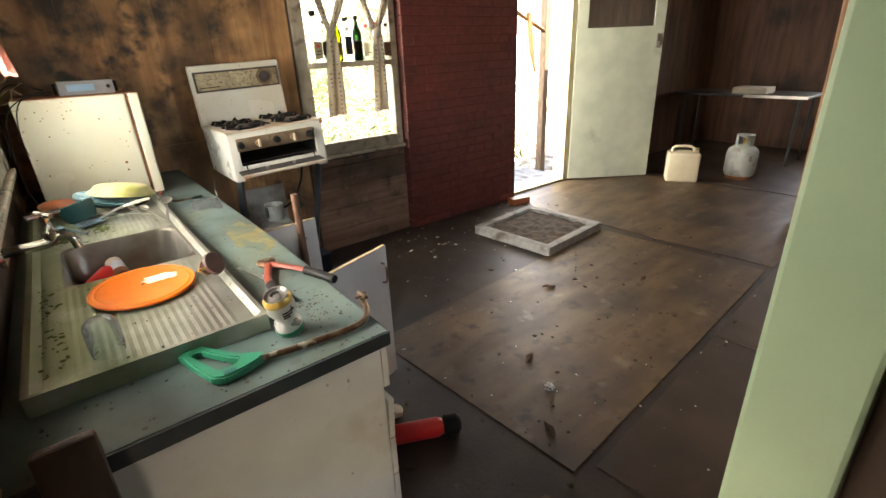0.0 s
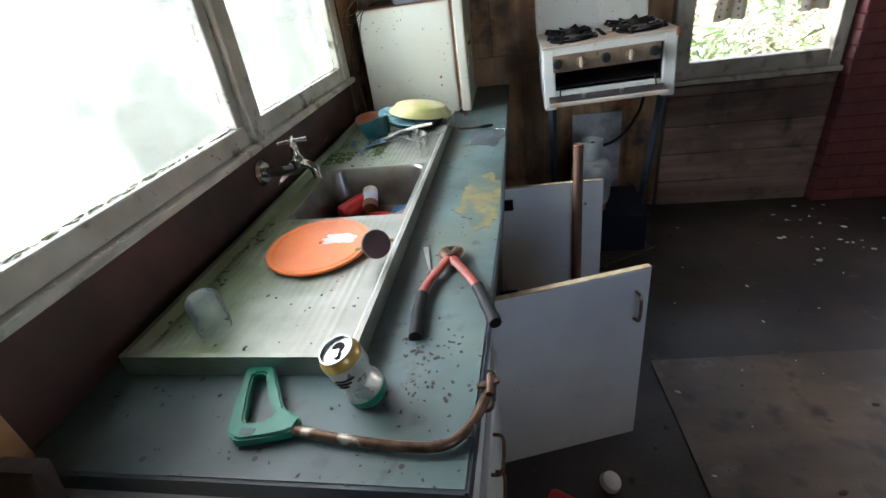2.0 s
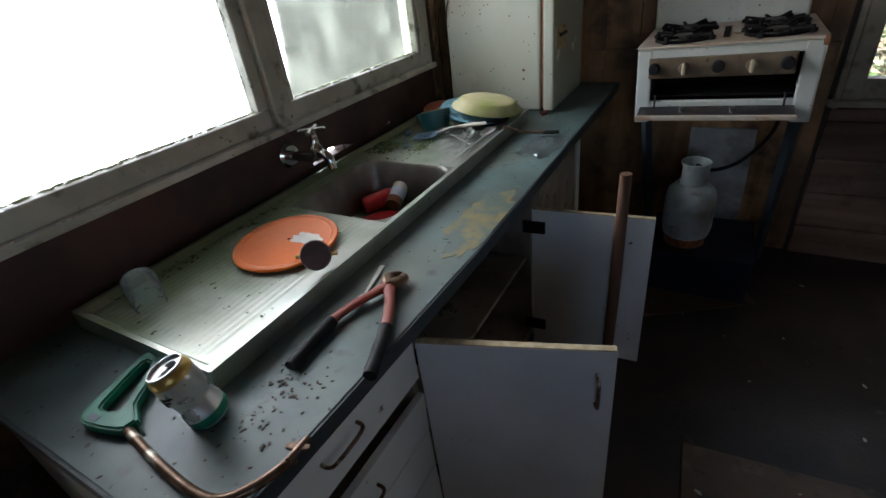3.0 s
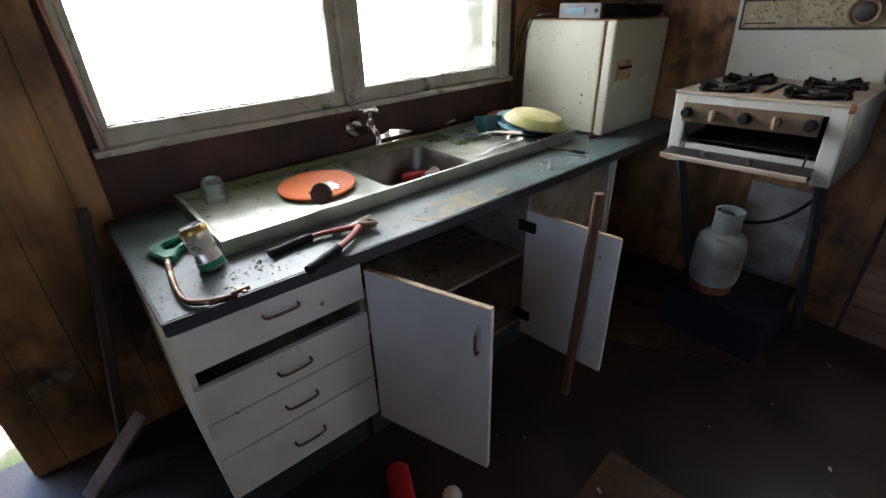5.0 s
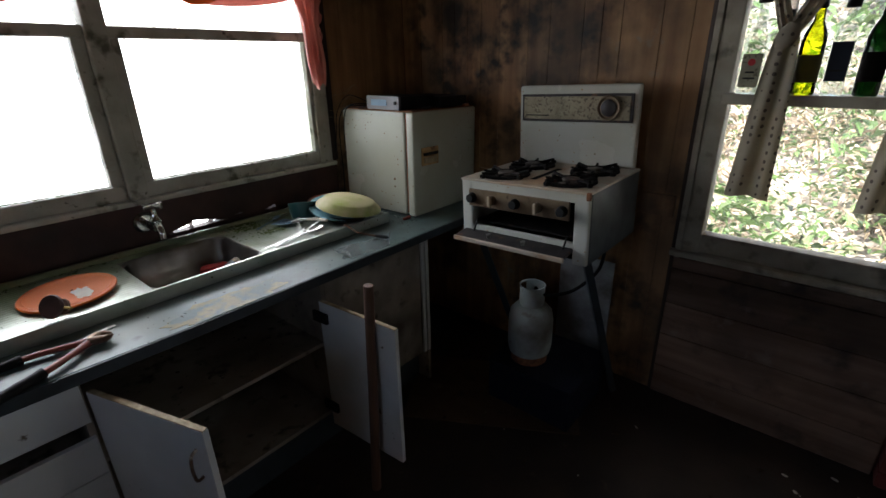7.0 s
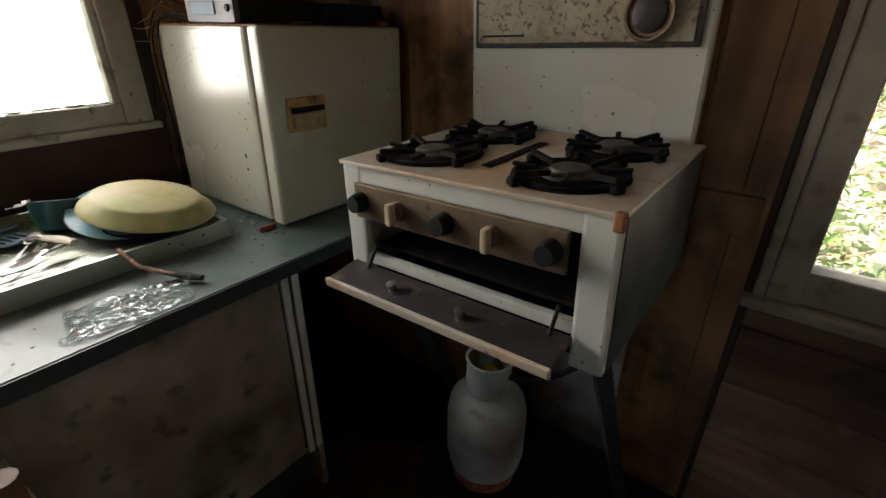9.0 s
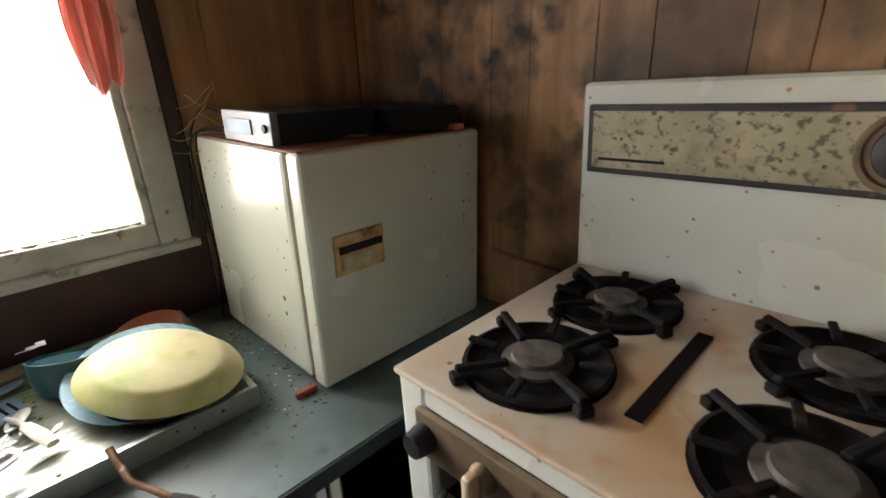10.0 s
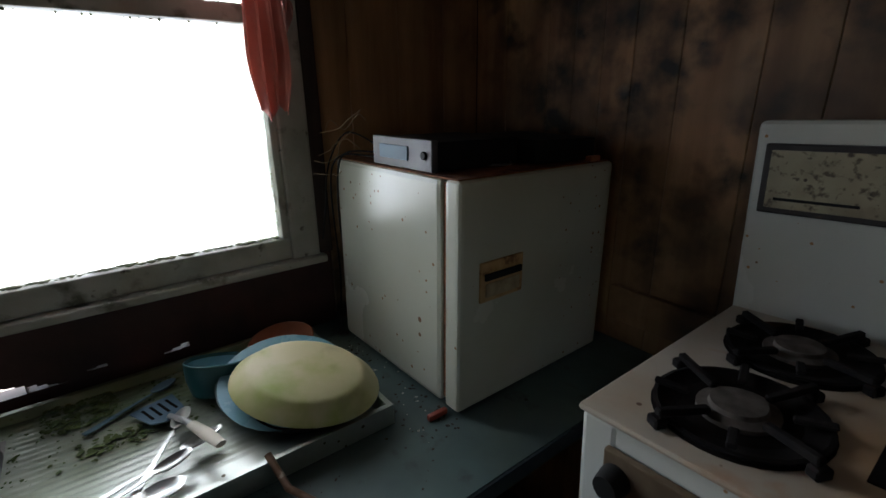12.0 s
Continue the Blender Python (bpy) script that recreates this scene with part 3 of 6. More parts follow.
def curve_points(points, steps=6):
    """A smooth line through a few points."""
    pts = [Vector(p) for p in points]
    out = []
    for k in range(len(pts) - 1):
        p0, p1, p2, p3 = pts[max(k - 1, 0)], pts[k], pts[k + 1], pts[min(k + 2, len(pts) - 1)]
        for s in range(steps):
            t = s / steps
            out.append(0.5 * ((2 * p1) + (p2 - p0) * t + (2 * p0 - 5 * p1 + 4 * p2 - p3) * t * t + (3 * p1 - p0 - 3 * p2 + p3) * t ** 3))
    return out + [pts[-1]]


def outline(shape, depth, bevel=0.0, bm=None, m=None):
    """A flat shape in x and y, thick along z."""
    own = bmesh.new()
    face = own.faces.new([own.verts.new((x, y, 0)) for x, y in shape])
    up = bmesh.ops.extrude_face_region(own, geom=[face])
    bmesh.ops.translate(own, vec=(0, 0, depth), verts=[v for v in up["geom"] if isinstance(v, bmesh.types.BMVert)])
    bmesh.ops.recalc_face_normals(own, faces=own.faces[:])
    if bevel:
        bmesh.ops.bevel(own, geom=own.edges[:], offset=bevel, segments=2, affect="EDGES")
    return merge(own, bm, m)


def sheet(nu, nv, place, bm=None, thick=0.0):
    """A cloth or sheet: place(u, v) gives a point for u, v from 0 to 1."""
    own = bmesh.new()
    grid = [[own.verts.new(place(a / nu, b / nv)) for b in range(nv + 1)] for a in range(nu + 1)]
    for a in range(nu):
        for b in range(nv):
            own.faces.new((grid[a][b], grid[a + 1][b], grid[a + 1][b + 1], grid[a][b + 1]))
    if thick:
        bmesh.ops.recalc_face_normals(own, faces=own.faces[:])
        bmesh.ops.solidify(own, geom=own.faces[:], thickness=thick)
    return merge(own, bm)


def wall(name, axis, at0, at1, span, z0, z1, holes, mat, label, category="wall"):
    """A wall with real openings. axis 'x': the wall stands across x, from at0 to at1, and runs along y."""
    bm = bmesh.new()
    cuts = sorted({span[0], span[1], *(v for h in holes for v in h[:2])})
    for a, b in zip(cuts, cuts[1:]):
        mid = (a + b) / 2
        solid, top = [], z0
        for h in sorted((h for h in holes if h[0] < mid < h[1]), key=lambda h: h[2]):
            if h[2] > top:
                solid.append((top, h[2]))
            top = h[3]
        if top < z1:
            solid.append((top, z1))
        for lo, hi in solid:
            if axis == "x":
                box(at0, at1, a, b, lo, hi, bm=bm)
            else:
                box(a, b, at0, at1, lo, hi, bm=bm)
    bmesh.ops.remove_doubles(bm, verts=bm.verts[:], dist=1e-5)
    return solo(name, bm, mat, label, category, "structure")


# ---------------------------------------------------------------- setting
ROOM_TOP = 2.45
WEST, NORTH, EAST, SOUTH = -0.25, 3.60, 8.30, -0.10
WIN_A = (1.02, 2.955, 1.12, 2.12)
WIN_B = (1.50, 2.36, 0.80, 2.10)
DOOR_N = (3.78, 4.75, 0.0, 2.2)

ground = solo("ground", sheet(60, 60, lambda u, v: (-60 + 120 * u, -60 + 120 * v,
    -0.30 + 0.06 * noise.noise(((u - .5) * 40, (v - .5) * 40, 0)) + max(0.0, min(5.0, 0.42 * max(-60 + 120 * v - 5.4, -3.2 - (-60 + 120 * u)))))),
    "ground", "brown leaf-littered soil rising to a bank behind the house", "ground", "structure")

floor = solo("floor", box(WEST - 0.12, EAST + 0.1, -1.6, NORTH + 0.10, -0.12, 0.0), "floor", "dark dirty floorboards strewn with dust and crumbs", "floor", "structure")
# ceiling is out of view; its brown is kept dark to cut bounced light
ceiling = solo("ceiling", box(WEST - 0.4, EAST + 0.3, -1.9, NORTH + 0.45, ROOM_TOP, ROOM_TOP + 0.12), "ceiling", "unseen board ceiling, dark brown to cut bounced light", "ceiling", "structure")
# a split along the foot of the wall, wide in the middle and closing to both ends
GAPS = []
for k in range(15):
    u = (k + 0.5) / 15
    GAPS.append((2.05 + 0.018 * k, 2.05 + 0.018 * (k + 1) - (0.0 if k % 5 else 0.002), 0.930 + 0.004 * u, 0.934 + 0.034 * min(u / 0.45, (1 - u) / 0.55) + 0.004 * noise.noise((5 * u, 0, 0))))
GAPS += [(2.36, 2.378, 0.945, 0.949), (2.378, 2.40, 0.945, 0.952), (2.52, 2.54, 0.932, 0.936), (2.54, 2.56, 0.932, 0.941), (2.56, 2.58, 0.934, 0.947)]
wall_west = wall("wall_west", "x", WEST - 0.05, WEST, (-1.6, NORTH + 0.10), 0, ROOM_TOP,
                 [WIN_A, *GAPS, (0.08, 0.46, 0, 0.75)], "wall_brown", "brown painted wall boards under and beside the sink window")
wall_north = wall("wall_north", "y", NORTH, NORTH + 0.10, (WEST, EAST), 0, ROOM_TOP, [WIN_B, DOOR_N], "dark_wall", "dark brown panelled wall behind the stove")
wall_east = wall("wall_east", "x", EAST, EAST + 0.1, (-1.6, NORTH + 0.10), 0, ROOM_TOP, [(1.15, 2.05, 0.85, 1.65)], "dark_wall", "dark brown panelled end wall with a small window")
# the opening in this wall is added to let fill light in
wall_south = wall("wall_south", "y", SOUTH - 0.10, SOUTH, (0.62, EAST), 0, ROOM_TOP, [(1.2, 1.9, 1.15, 1.85)], "dark_wall", "dark brown panelled wall with an added opening for fill light")
wall_lobby = wall("wall_lobby", "y", -1.6, -1.5, (WEST, 0.7), 0, ROOM_TOP, [], "dark_wall", "dark brown wall behind the entrance")
wall_lobby_side = wall("wall_lobby_side", "x", 0.62, 0.72, (-1.5, SOUTH - 0.10), 0, ROOM_TOP, [], "dark_wall", "dark brown wall beside the entrance")
door_post = solo("door_post", box(0.465, 0.56, 0.080, 0.168, 0, ROOM_TOP, 0.005), "post_paint", "pale green painted door post at the entrance", "door post", "structure")
wall_return = wall("wall_return", "x", 0.50, 0.555, (SOUTH - 0.10, 0.080), 0, ROOM_TOP, [], "dark_wall", "dark brown wall end beside the entrance post")


def window_sink():
    w = thing("window_1", "grimy cream wooden double window above the sink, moss on its rails", "window", WEST, 1.99, 1.12, kind="structure")
    x0, x1 = -0.30, -0.215
    part("window_frame", box(x0, x1, 1.02, 1.042, 1.12, 2.12, 0.006), "frame", w)
    part("window_frame", box(x0, x1, 2.875, 2.955, 1.12, 2.12, 0.006), "frame", w)
    part("window_frame", box(x0, x1, 1.042, 2.875, 2.06, 2.12, 0.006), "frame", w)
    part("mullion", box(x0, x1 + 0.012, 1.925, 2.0, 1.12, 2.06, 0.008), "frame", w)
    part("window_sill", box(-0.33, -0.198, 1.0, 2.97, 1.098, 1.12, 0.006), "frame", w)
    part("architrave", box(-0.25, -0.222, 2.957, 2.998, 1.12, 2.14, 0.005), "dark_timber", w, "dark strip beside the frame")
    for a, b, near, far in ((1.042, 1.925, 0.024, 0.046), (2.0, 2.875, 0.036, 0.022)):
        part("sash", box(x0 + 0.02, x1 - 0.008, a, b, 1.122, 1.184, 0.006), "frame", w)
        part("sash", box(x0 + 0.02, x1 - 0.008, a, b, 1.732, 1.775, 0.006), "frame", w)
        part("sash", box(x0 + 0.02, x1 - 0.008, a, a + near, 1.184, 1.732, 0.006), "frame", w)
        part("sash", box(x0 + 0.02, x1 - 0.008, b - far, b, 1.184, 1.732, 0.006), "frame", w)
        for lo, hi in ((1.186, 1.730), (1.777, 2.058)):
            p = part("pane", box(-0.262, -0.259, a + near + 0.001 if hi < 1.75 else a, b - far - 0.001 if hi < 1.75 else b, lo, hi), "pane", w, "dusty glass")
            p.visible_shadow = False
    part("frosted_strip", box(-0.2585, -0.2565, 2.792, 2.852, 1.187, 1.73), "grime", w, "strip of pale grime down the glass")
    for y0, z0, y1, z1 in ((1.878, 1.19, 1.878, 1.72), (1.067, 1.2, 1.067, 1.72), (2.037, 1.2, 2.037, 1.72), (2.852, 1.2, 2.852, 1.72), (1.08, 1.729, 1.87, 1.729), (2.05, 1.729, 2.84, 1.729), (1.08, 1.778, 1.87, 1.778), (2.05, 1.778, 2.84, 1.778)):
        bm = bmesh.new()
        for _ in range(46):
            t, r = random.random() ** 1.3, random.uniform(0.001, 0.0035)
            bmesh.ops.create_icosphere(bm, subdivisions=1, radius=r, matrix=Matrix.LocRotScale((-0.25, y0 + (y1 - y0) * t + random.uniform(-.004, .004), z0 + (z1 - z0) * t), None, (0.6, 1, 1.3)))
        part("moss", bm, "putty", w, "crumbs of moss and old putty")
    # crumbled putty and moss along the bottom of the panes
    for a, b in ((1.07, 1.88), (2.04, 2.85)):
        bm = bmesh.new()
        y = a
        while y < b:
            r = random.uniform(0.0012, 0.0048)
            bmesh.ops.create_icosphere(bm, subdivisions=1, radius=r, matrix=Matrix.LocRotScale((-0.243 + random.uniform(-.008, .008), y, 1.186 + r * 0.3), None, (1, random.uniform(1, 3), 0.8)))
            y += random.uniform(0.001, 0.010)
        ob = part("moss", bm, "putty", w, "crumbs of moss and old putty")
    return w


def window_stove():
    w = thing("window_2", "cream wooden window beside the stove, bottles on its middle rail", "window", 1.93, NORTH, 0.8, kind="structure")
    y0, y1 = NORTH - 0.028, NORTH + 0.07
    part("window_frame", box(1.505, 1.575, y0, y1, 0.80, 2.10, 0.006), "frame_b", w)
    part("window_frame", box(2.30, 2.36, y0, y1, 0.80, 2.10, 0.006), "frame_b", w)
    part("window_frame", box(1.56, 2.30, y0, y1, 2.04, 2.10, 0.006), "frame_b", w)
    part("architrave", box(1.478, 1.504, NORTH - 0.035, NORTH, 0.76, 2.12, 0.006), "frame_b", w)
    # dark strip that paints in the shadow along the wall edge
    part("side_strip", box(1.460, 1.477, NORTH - 0.02, NORTH, 0.0, 2.14, 0.004), "dark_timber", w, "dark strip beside the frame")
    part("window_sill", box(1.46, 2.365, NORTH - 0.055, y1, 0.772, 0.80, 0.006), "frame_b", w)
    part("sash", box(1.56, 2.30, y0 + 0.012, y1 - 0.02, 0.802, 0.888, 0.006), "frame_b", w)
    part("rail", box(1.56, 2.30, NORTH - 0.09, y1 - 0.02, 1.452, 1.492, 0.005), "frame_b", w, "rail that carries the bottles")
    for lo, hi in ((0.888, 1.452), (1.492, 2.04)):
        p = part("pane", box(1.56, 2.30, NORTH + 0.03, NORTH + 0.033, lo, hi), "pane", w, "dusty glass")
        p.visible_shadow = False
    return w


window_sink()
window_stove()

frame_n = thing("door_frame_1", "cream painted frame of the open back door", "door frame", 4.3, NORTH, 0, kind="structure")
part("jamb", box(4.67, 4.75, NORTH - 0.03, NORTH + 0.13, 0, 2.2, 0.006), "door_frame", frame_n)
part("jamb", box(3.755, 3.80, NORTH + 0.03, NORTH + 0.13, 0, 2.2, 0.006), "door_frame", frame_n)
part("threshold", box(3.80, 4.67, NORTH - 0.02, NORTH + 0.16, -0.02, 0.025, 0.006), "door_frame", frame_n)

door_n = thing("door_1", "pale green painted door with an upper glass panel, standing open", "door", 4.75, 3.57, 0, -36, kind="structure")
part("door_leaf", box(0, 0.98, -0.04, 0, 0.02, 1.70, 0.004), "door_paint", door_n, local=True)
part("stile", box(0, 0.12, -0.04, 0, 1.70, 2.12, 0.004), "door_paint", door_n, local=True)
part("stile", box(0.86, 0.98, -0.04, 0, 1.70, 2.12, 0.004), "door_paint", door_n, local=True)
part("pane", box(0.12, 0.86, -0.024, -0.018, 1.70, 2.12), "pane", door_n, local=True)
lock = part("lock", box(0.90, 0.95, -0.056, -0.04, 1.47, 1.62, 0.005), "chrome", door_n, "steel lock plate", local=True)
part("knob", lathe([(0, 0.05), (0.018, 0.048), (0.022, 0.03), (0.01, 0.018), (0.01, 0)], 16, m=pose(0.925, -0.056, 1.52, 90)), "chrome", lock, local=True)

# ---------------------------------------------------------------- sink bench
FRONT = 0.53


def pull(parent, x, y0, y1, z, tilt=0.0):
    """A bow handle on a front that faces +x."""
    pts = [(x, y0, z), (x + 0.022, y0 + 0.006, z), (x + 0.026, (y0 + y1) / 2, z + tilt / 2), (x + 0.022, y1 - 0.006, z + tilt), (x, y1, z + tilt)]
    return part("handle", tube(curve_points(pts, 4), 0.0042, 8), "rust_steel", parent, "rusty steel bow handle", True)


def drawer_unit():
    c = thing("drawer_cabinet", "white laminate four-drawer cabinet under the worktop, one drawer front gaping", "cabinet", 0.25, 1.23, 0)
    part("side_panel", box(WEST + 0.01, 0.498, 0.972, 0.988, 0.20, 0.838, 0.001), "white_panel", c)
    part("side_panel", box(WEST + 0.01, 0.51, 1.475, 1.492, 0.20, 0.838, 0.001), "inner_panel", c)
    part("back_panel", box(WEST + 0.01, WEST + 0.02, 0.983, 1.475, 0.20, 0.838), "inner_panel", c)
    part("base", box(WEST + 0.02, 0.50, 0.983, 1.475, 0.20, 0.216), "inner_panel", c)
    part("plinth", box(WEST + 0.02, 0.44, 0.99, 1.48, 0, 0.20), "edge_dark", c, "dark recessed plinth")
    for k, (z0, z1, lean) in enumerate(((0.705, 0.832, 0), (0.525, 0.655, 1), (0.385, 0.520, 0), (0.205, 0.380, 0))):
        m = pose(0.500, 0.972, z0, 0, 3.0 * lean, -0.7)
        f = part("drawer_front", box(0, 0.018, 0, 0.515, 0, z1 - z0, 0.0015, m=m), "white_panel", c)
        pull(f, 0.520 + 0.006 * lean, 1.18, 1.28, (z0 + z1) / 2 + (0.02 if k == 0 else 0.0))
        if lean:
            part("drawer_box", box(0.02, 0.50, 1.0, 1.46, z0 + 0.01, z0 + 0.06), "inner_panel", c)
    return c


def sink_cabinet():
    c = thing("sink_cabinet", "white laminate sink cabinet with both doors hanging open on bare shelves", "cabinet", 0.2, 1.9, 0)
    part("side_panel", box(WEST + 0.01, 0.51, 2.285, 2.303, 0.20, 0.838, 0.001), "inner_panel", c)
    part("side_panel", box(WEST + 0.01, 0.51, 2.905, 2.925, 0.0, 0.838, 0.001), "inner_panel", c)
    part("base", box(WEST + 0.02, 0.51, 1.492, 2.285, 0.20, 0.218, 0.001), "inner_panel", c)
    part("base", box(WEST + 0.02, 0.51, 2.303, 2.905, 0.20, 0.218, 0.001), "inner_panel", c)
    part("shelf", box(WEST + 0.02, 0.49, 1.492, 2.285, 0.53, 0.546, 0.001), "inner_panel", c)
    part("back_panel", box(WEST + 0.006, WEST + 0.012, 1.492, 2.905, 0.20, 0.838), "inner_panel", c)
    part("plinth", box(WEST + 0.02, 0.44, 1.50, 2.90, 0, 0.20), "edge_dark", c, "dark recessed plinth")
    part("front_panel", box(0.498, 0.512, 2.303, 2.86, 0.22, 0.838, 0.001), "inner_panel", c, "grey stained fixed panel")
    part("trim", box(0.512, 0.522, 2.865, 2.885, 0.2, 0.838, 0.001), "white_panel", c)
    part("trim", box(0.512, 0.522, 2.895, 2.915, 0.2, 0.838, 0.001), "white_panel", c)
    for y, way, grip in ((1.497, 1, True), (2.280, -1, False)):
        a, b = (0.0, 0.018) if way > 0 else (-0.018, 0.0)
        lift = pose(0.522, y, 0 if way > 0 else -0.04, 0, 0, 18.0 if way > 0 else 4.6)
        wide = 0.43 if way > 0 else 0.395
        foot = 0.172 if way > 0 else 0.195
        d = part("cabinet_door", box(0, wide, a, b, foot, 0.80, 0.0015, m=lift), "white_panel", c)
        part("edge_strip", box(0.004, wide - 0.001, a + 0.001, b - 0.001, 0.80, 0.803, m=lift), "raw_edge", d, "bare yellowed edge")
        for z in (0.30, 0.735):
            part("hinge", box(-0.03, 0.045, b, b + 0.012, z - 0.02, z + 0.02, 0.003, m=lift) if way > 0 else box(-0.03, 0.05, a - 0.014, a, z - 0.022, z + 0.022, 0.003, m=lift), "cast", d, "corroded hinge")
        if grip:
            bow = tube(curve_points([(0.393, a, 0.645), (0.395, a - 0.02, 0.652), (0.395, a - 0.025, 0.69), (0.395, a - 0.02, 0.728), (0.393, a, 0.735)], 4), 0.0045, 8)
            bow.transform(lift)
            part("handle", bow, "rust_steel", d, "rusty steel bow handle", True)
    return c


drawer_unit()
sink_cabinet()

worktop = thing("worktop", "worn blue-green laminate worktop with a yellow patch", "worktop", 0.15, 2.2, 0.84)
bm = bmesh.new()
for x0, x1, y0, y1 in ((WEST + 0.002, 0.548, 0.965, 1.80), (0.263, 0.548, 1.80, 2.21), (WEST + 0.002, -0.12, 1.80, 2.21), (WEST + 0.002, 0.548, 2.21, NORTH - 0.025)):
    box(x0, x1, y0, y1, 0.842, 0.88, bm=bm)


def out_of_true(own):
    """The front edge runs in a little towards the end of the bench."""
    for v in own.verts:
        if v.co.x > 0.5 and v.co.y < 1.5:
            v.co.x -= 0.028
    return own


part("laminate_top", out_of_true(bm), "worktop", worktop)
part("edge_strip", out_of_true(box(0.548, 0.554, 0.961, 1.80, 0.840, 0.878)), "edge_dark", worktop, "dark front edging")
part("edge_strip", box(0.548, 0.554, 1.80, NORTH - 0.025, 0.840, 0.878, 0.001), "edge_dark", worktop, "dark front edging")
part("edge_strip", out_of_true(box(WEST + 0.002, 0.548, 0.958, 0.965, 0.840, 0.878)), "edge_dark", worktop, "dark end edging")
shape = []
for k in range(60):
    a = 2 * math.pi * k / 60
    r = 1 + 0.22 * noise.noise((3 * math.cos(a), 3 * math.sin(a), 1.7)) + 0.22 * noise.noise((9 * math.cos(a), 9 * math.sin(a), 4.2))
    shape.append((min(0.545, 0.49 + 0.075 * r * math.cos(a)), 1.95 + 0.20 * r * math.sin(a)))
# irregular yellow patch laid just over the laminate
part("bare_patch", outline(shape, 0.0015, m=Matrix.Translation((0, 0, 0.8795))), "yellow", worktop, "irregular yellow patch")


def sink_bench():
    s = thing("sink_bench", "algae-stained stainless steel sink bench with ribbed drainers", "sink", 0.05, 1.9, 0.88)
    X0, X1, Y0, Y1, Z = -0.200, 0.295, 1.182, 2.875, 0.912
    bx0, bx1, by0, by1 = -0.115, 0.262, 1.795, 2.215
    own = bmesh.new()
    xs = sorted({X0, X0 + 0.012, X0 + 0.03, bx0, bx1, X1 - 0.022, X1 - 0.008, X1, *[-0.165 + 0.0095 * k for k in range(43)]})
    ys = sorted({Y0, Y0 + 0.008, Y0 + 0.02, Y0 + 0.04, by0 - 0.05, by0, by1, by1 + 0.05, Y1 - 0.03, Y1 - 0.012, Y1})

    def top(x, y):
        rim = x < X0 + 0.02 or x > X1 - 0.015 or y < Y0 + 0.012 or y > Y1 - 0.02
        if rim:
            return Z + 0.016
        rib = 0.0
        if (Y0 + 0.03 < y < by0 - 0.03 or by1 + 0.03 < y < Y1 - 0.025) and -0.17 < x < 0.24:
            rib = 0.0011 * (round((x + 0.165) / 0.0095) % 2)
        return Z + rib

    vs = {(x, y): own.verts.new((x, y, top(x, y))) for x in xs for y in ys}
    for xa, xb in zip(xs, xs[1:]):
        for ya, yb in zip(ys, ys[1:]):
            if xa >= bx0 - 1e-6 and xb <= bx1 + 1e-6 and ya >= by0 - 1e-6 and yb <= by1 + 1e-6:
                continue
            own.faces.new((vs[xa, ya], vs[xb, ya], vs[xb, yb], vs[xa, yb]))
    part("drainer", own, "steel", s, "ribbed steel drainer with green algae")
    own = bmesh.new()
    box(X1 - 0.001, X1 + 0.003, Y0, Y1, 0.8805, Z + 0.016, bm=own)
    box(X0, X1, Y0 - 0.003, Y0 + 0.001, 0.8805, Z + 0.016, bm=own)
    box(X0 - 0.003, X0 + 0.001, Y0, Y1, 0.8805, Z + 0.016, bm=own)
    part("apron", own, "steel", s)
    # basin with round corners
    own = bmesh.new()
    rings = []
    for inset, z, rad in ((0, Z, 0.06), (0.006, Z - 0.008, 0.06), (0.012, Z - 0.10, 0.06), (0.03, Z - 0.15, 0.055), (0.10, Z - 0.162, 0.05)):
        ring = []
        for cx, cy, a0 in ((bx1 - inset - rad, by1 - inset - rad, 0), (bx0 + inset + rad, by1 - inset - rad, 90), (bx0 + inset + rad, by0 + inset + rad, 180), (bx1 - inset - rad, by0 + inset + rad, 270)):
            for k in range(6):
                a = radians(a0 + 18 * k)
                ring.append(own.verts.new((cx + rad * math.cos(a), cy + rad * math.sin(a), z)))
        rings.append(ring)
    for a, b in zip(rings, rings[1:]):
        for k in range(24):
            own.faces.new((a[k], b[k], b[(k + 1) % 24], a[(k + 1) % 24]))
    own.faces.new(rings[-1])
    # corner fillets of the tray round the basin
    for (cx, cy), q in (((bx1, by1), 0), ((bx0, by1), 1), ((bx0, by0), 2), ((bx1, by0), 3)):
        c = own.verts.new((cx, cy, Z))
        for k in range(5):
            own.faces.new((c, rings[0][q * 6 + k + 1], rings[0][q * 6 + k]))
    bmesh.ops.recalc_face_normals(own, faces=own.faces[:])
    for f in own.faces:
        f.normal_flip()
    part("basin", own, "basin", s, "dark stained steel basin", True)
    part("plug_hole", lathe([(0.034, 0.004), (0.03, 0.006), (0.022, 0.002), (0, 0.001)], 20, m=Matrix.Translation((0.06, 2.02, Z - 0.162))), "chrome", s, "", True)
    return s


sink_bench()

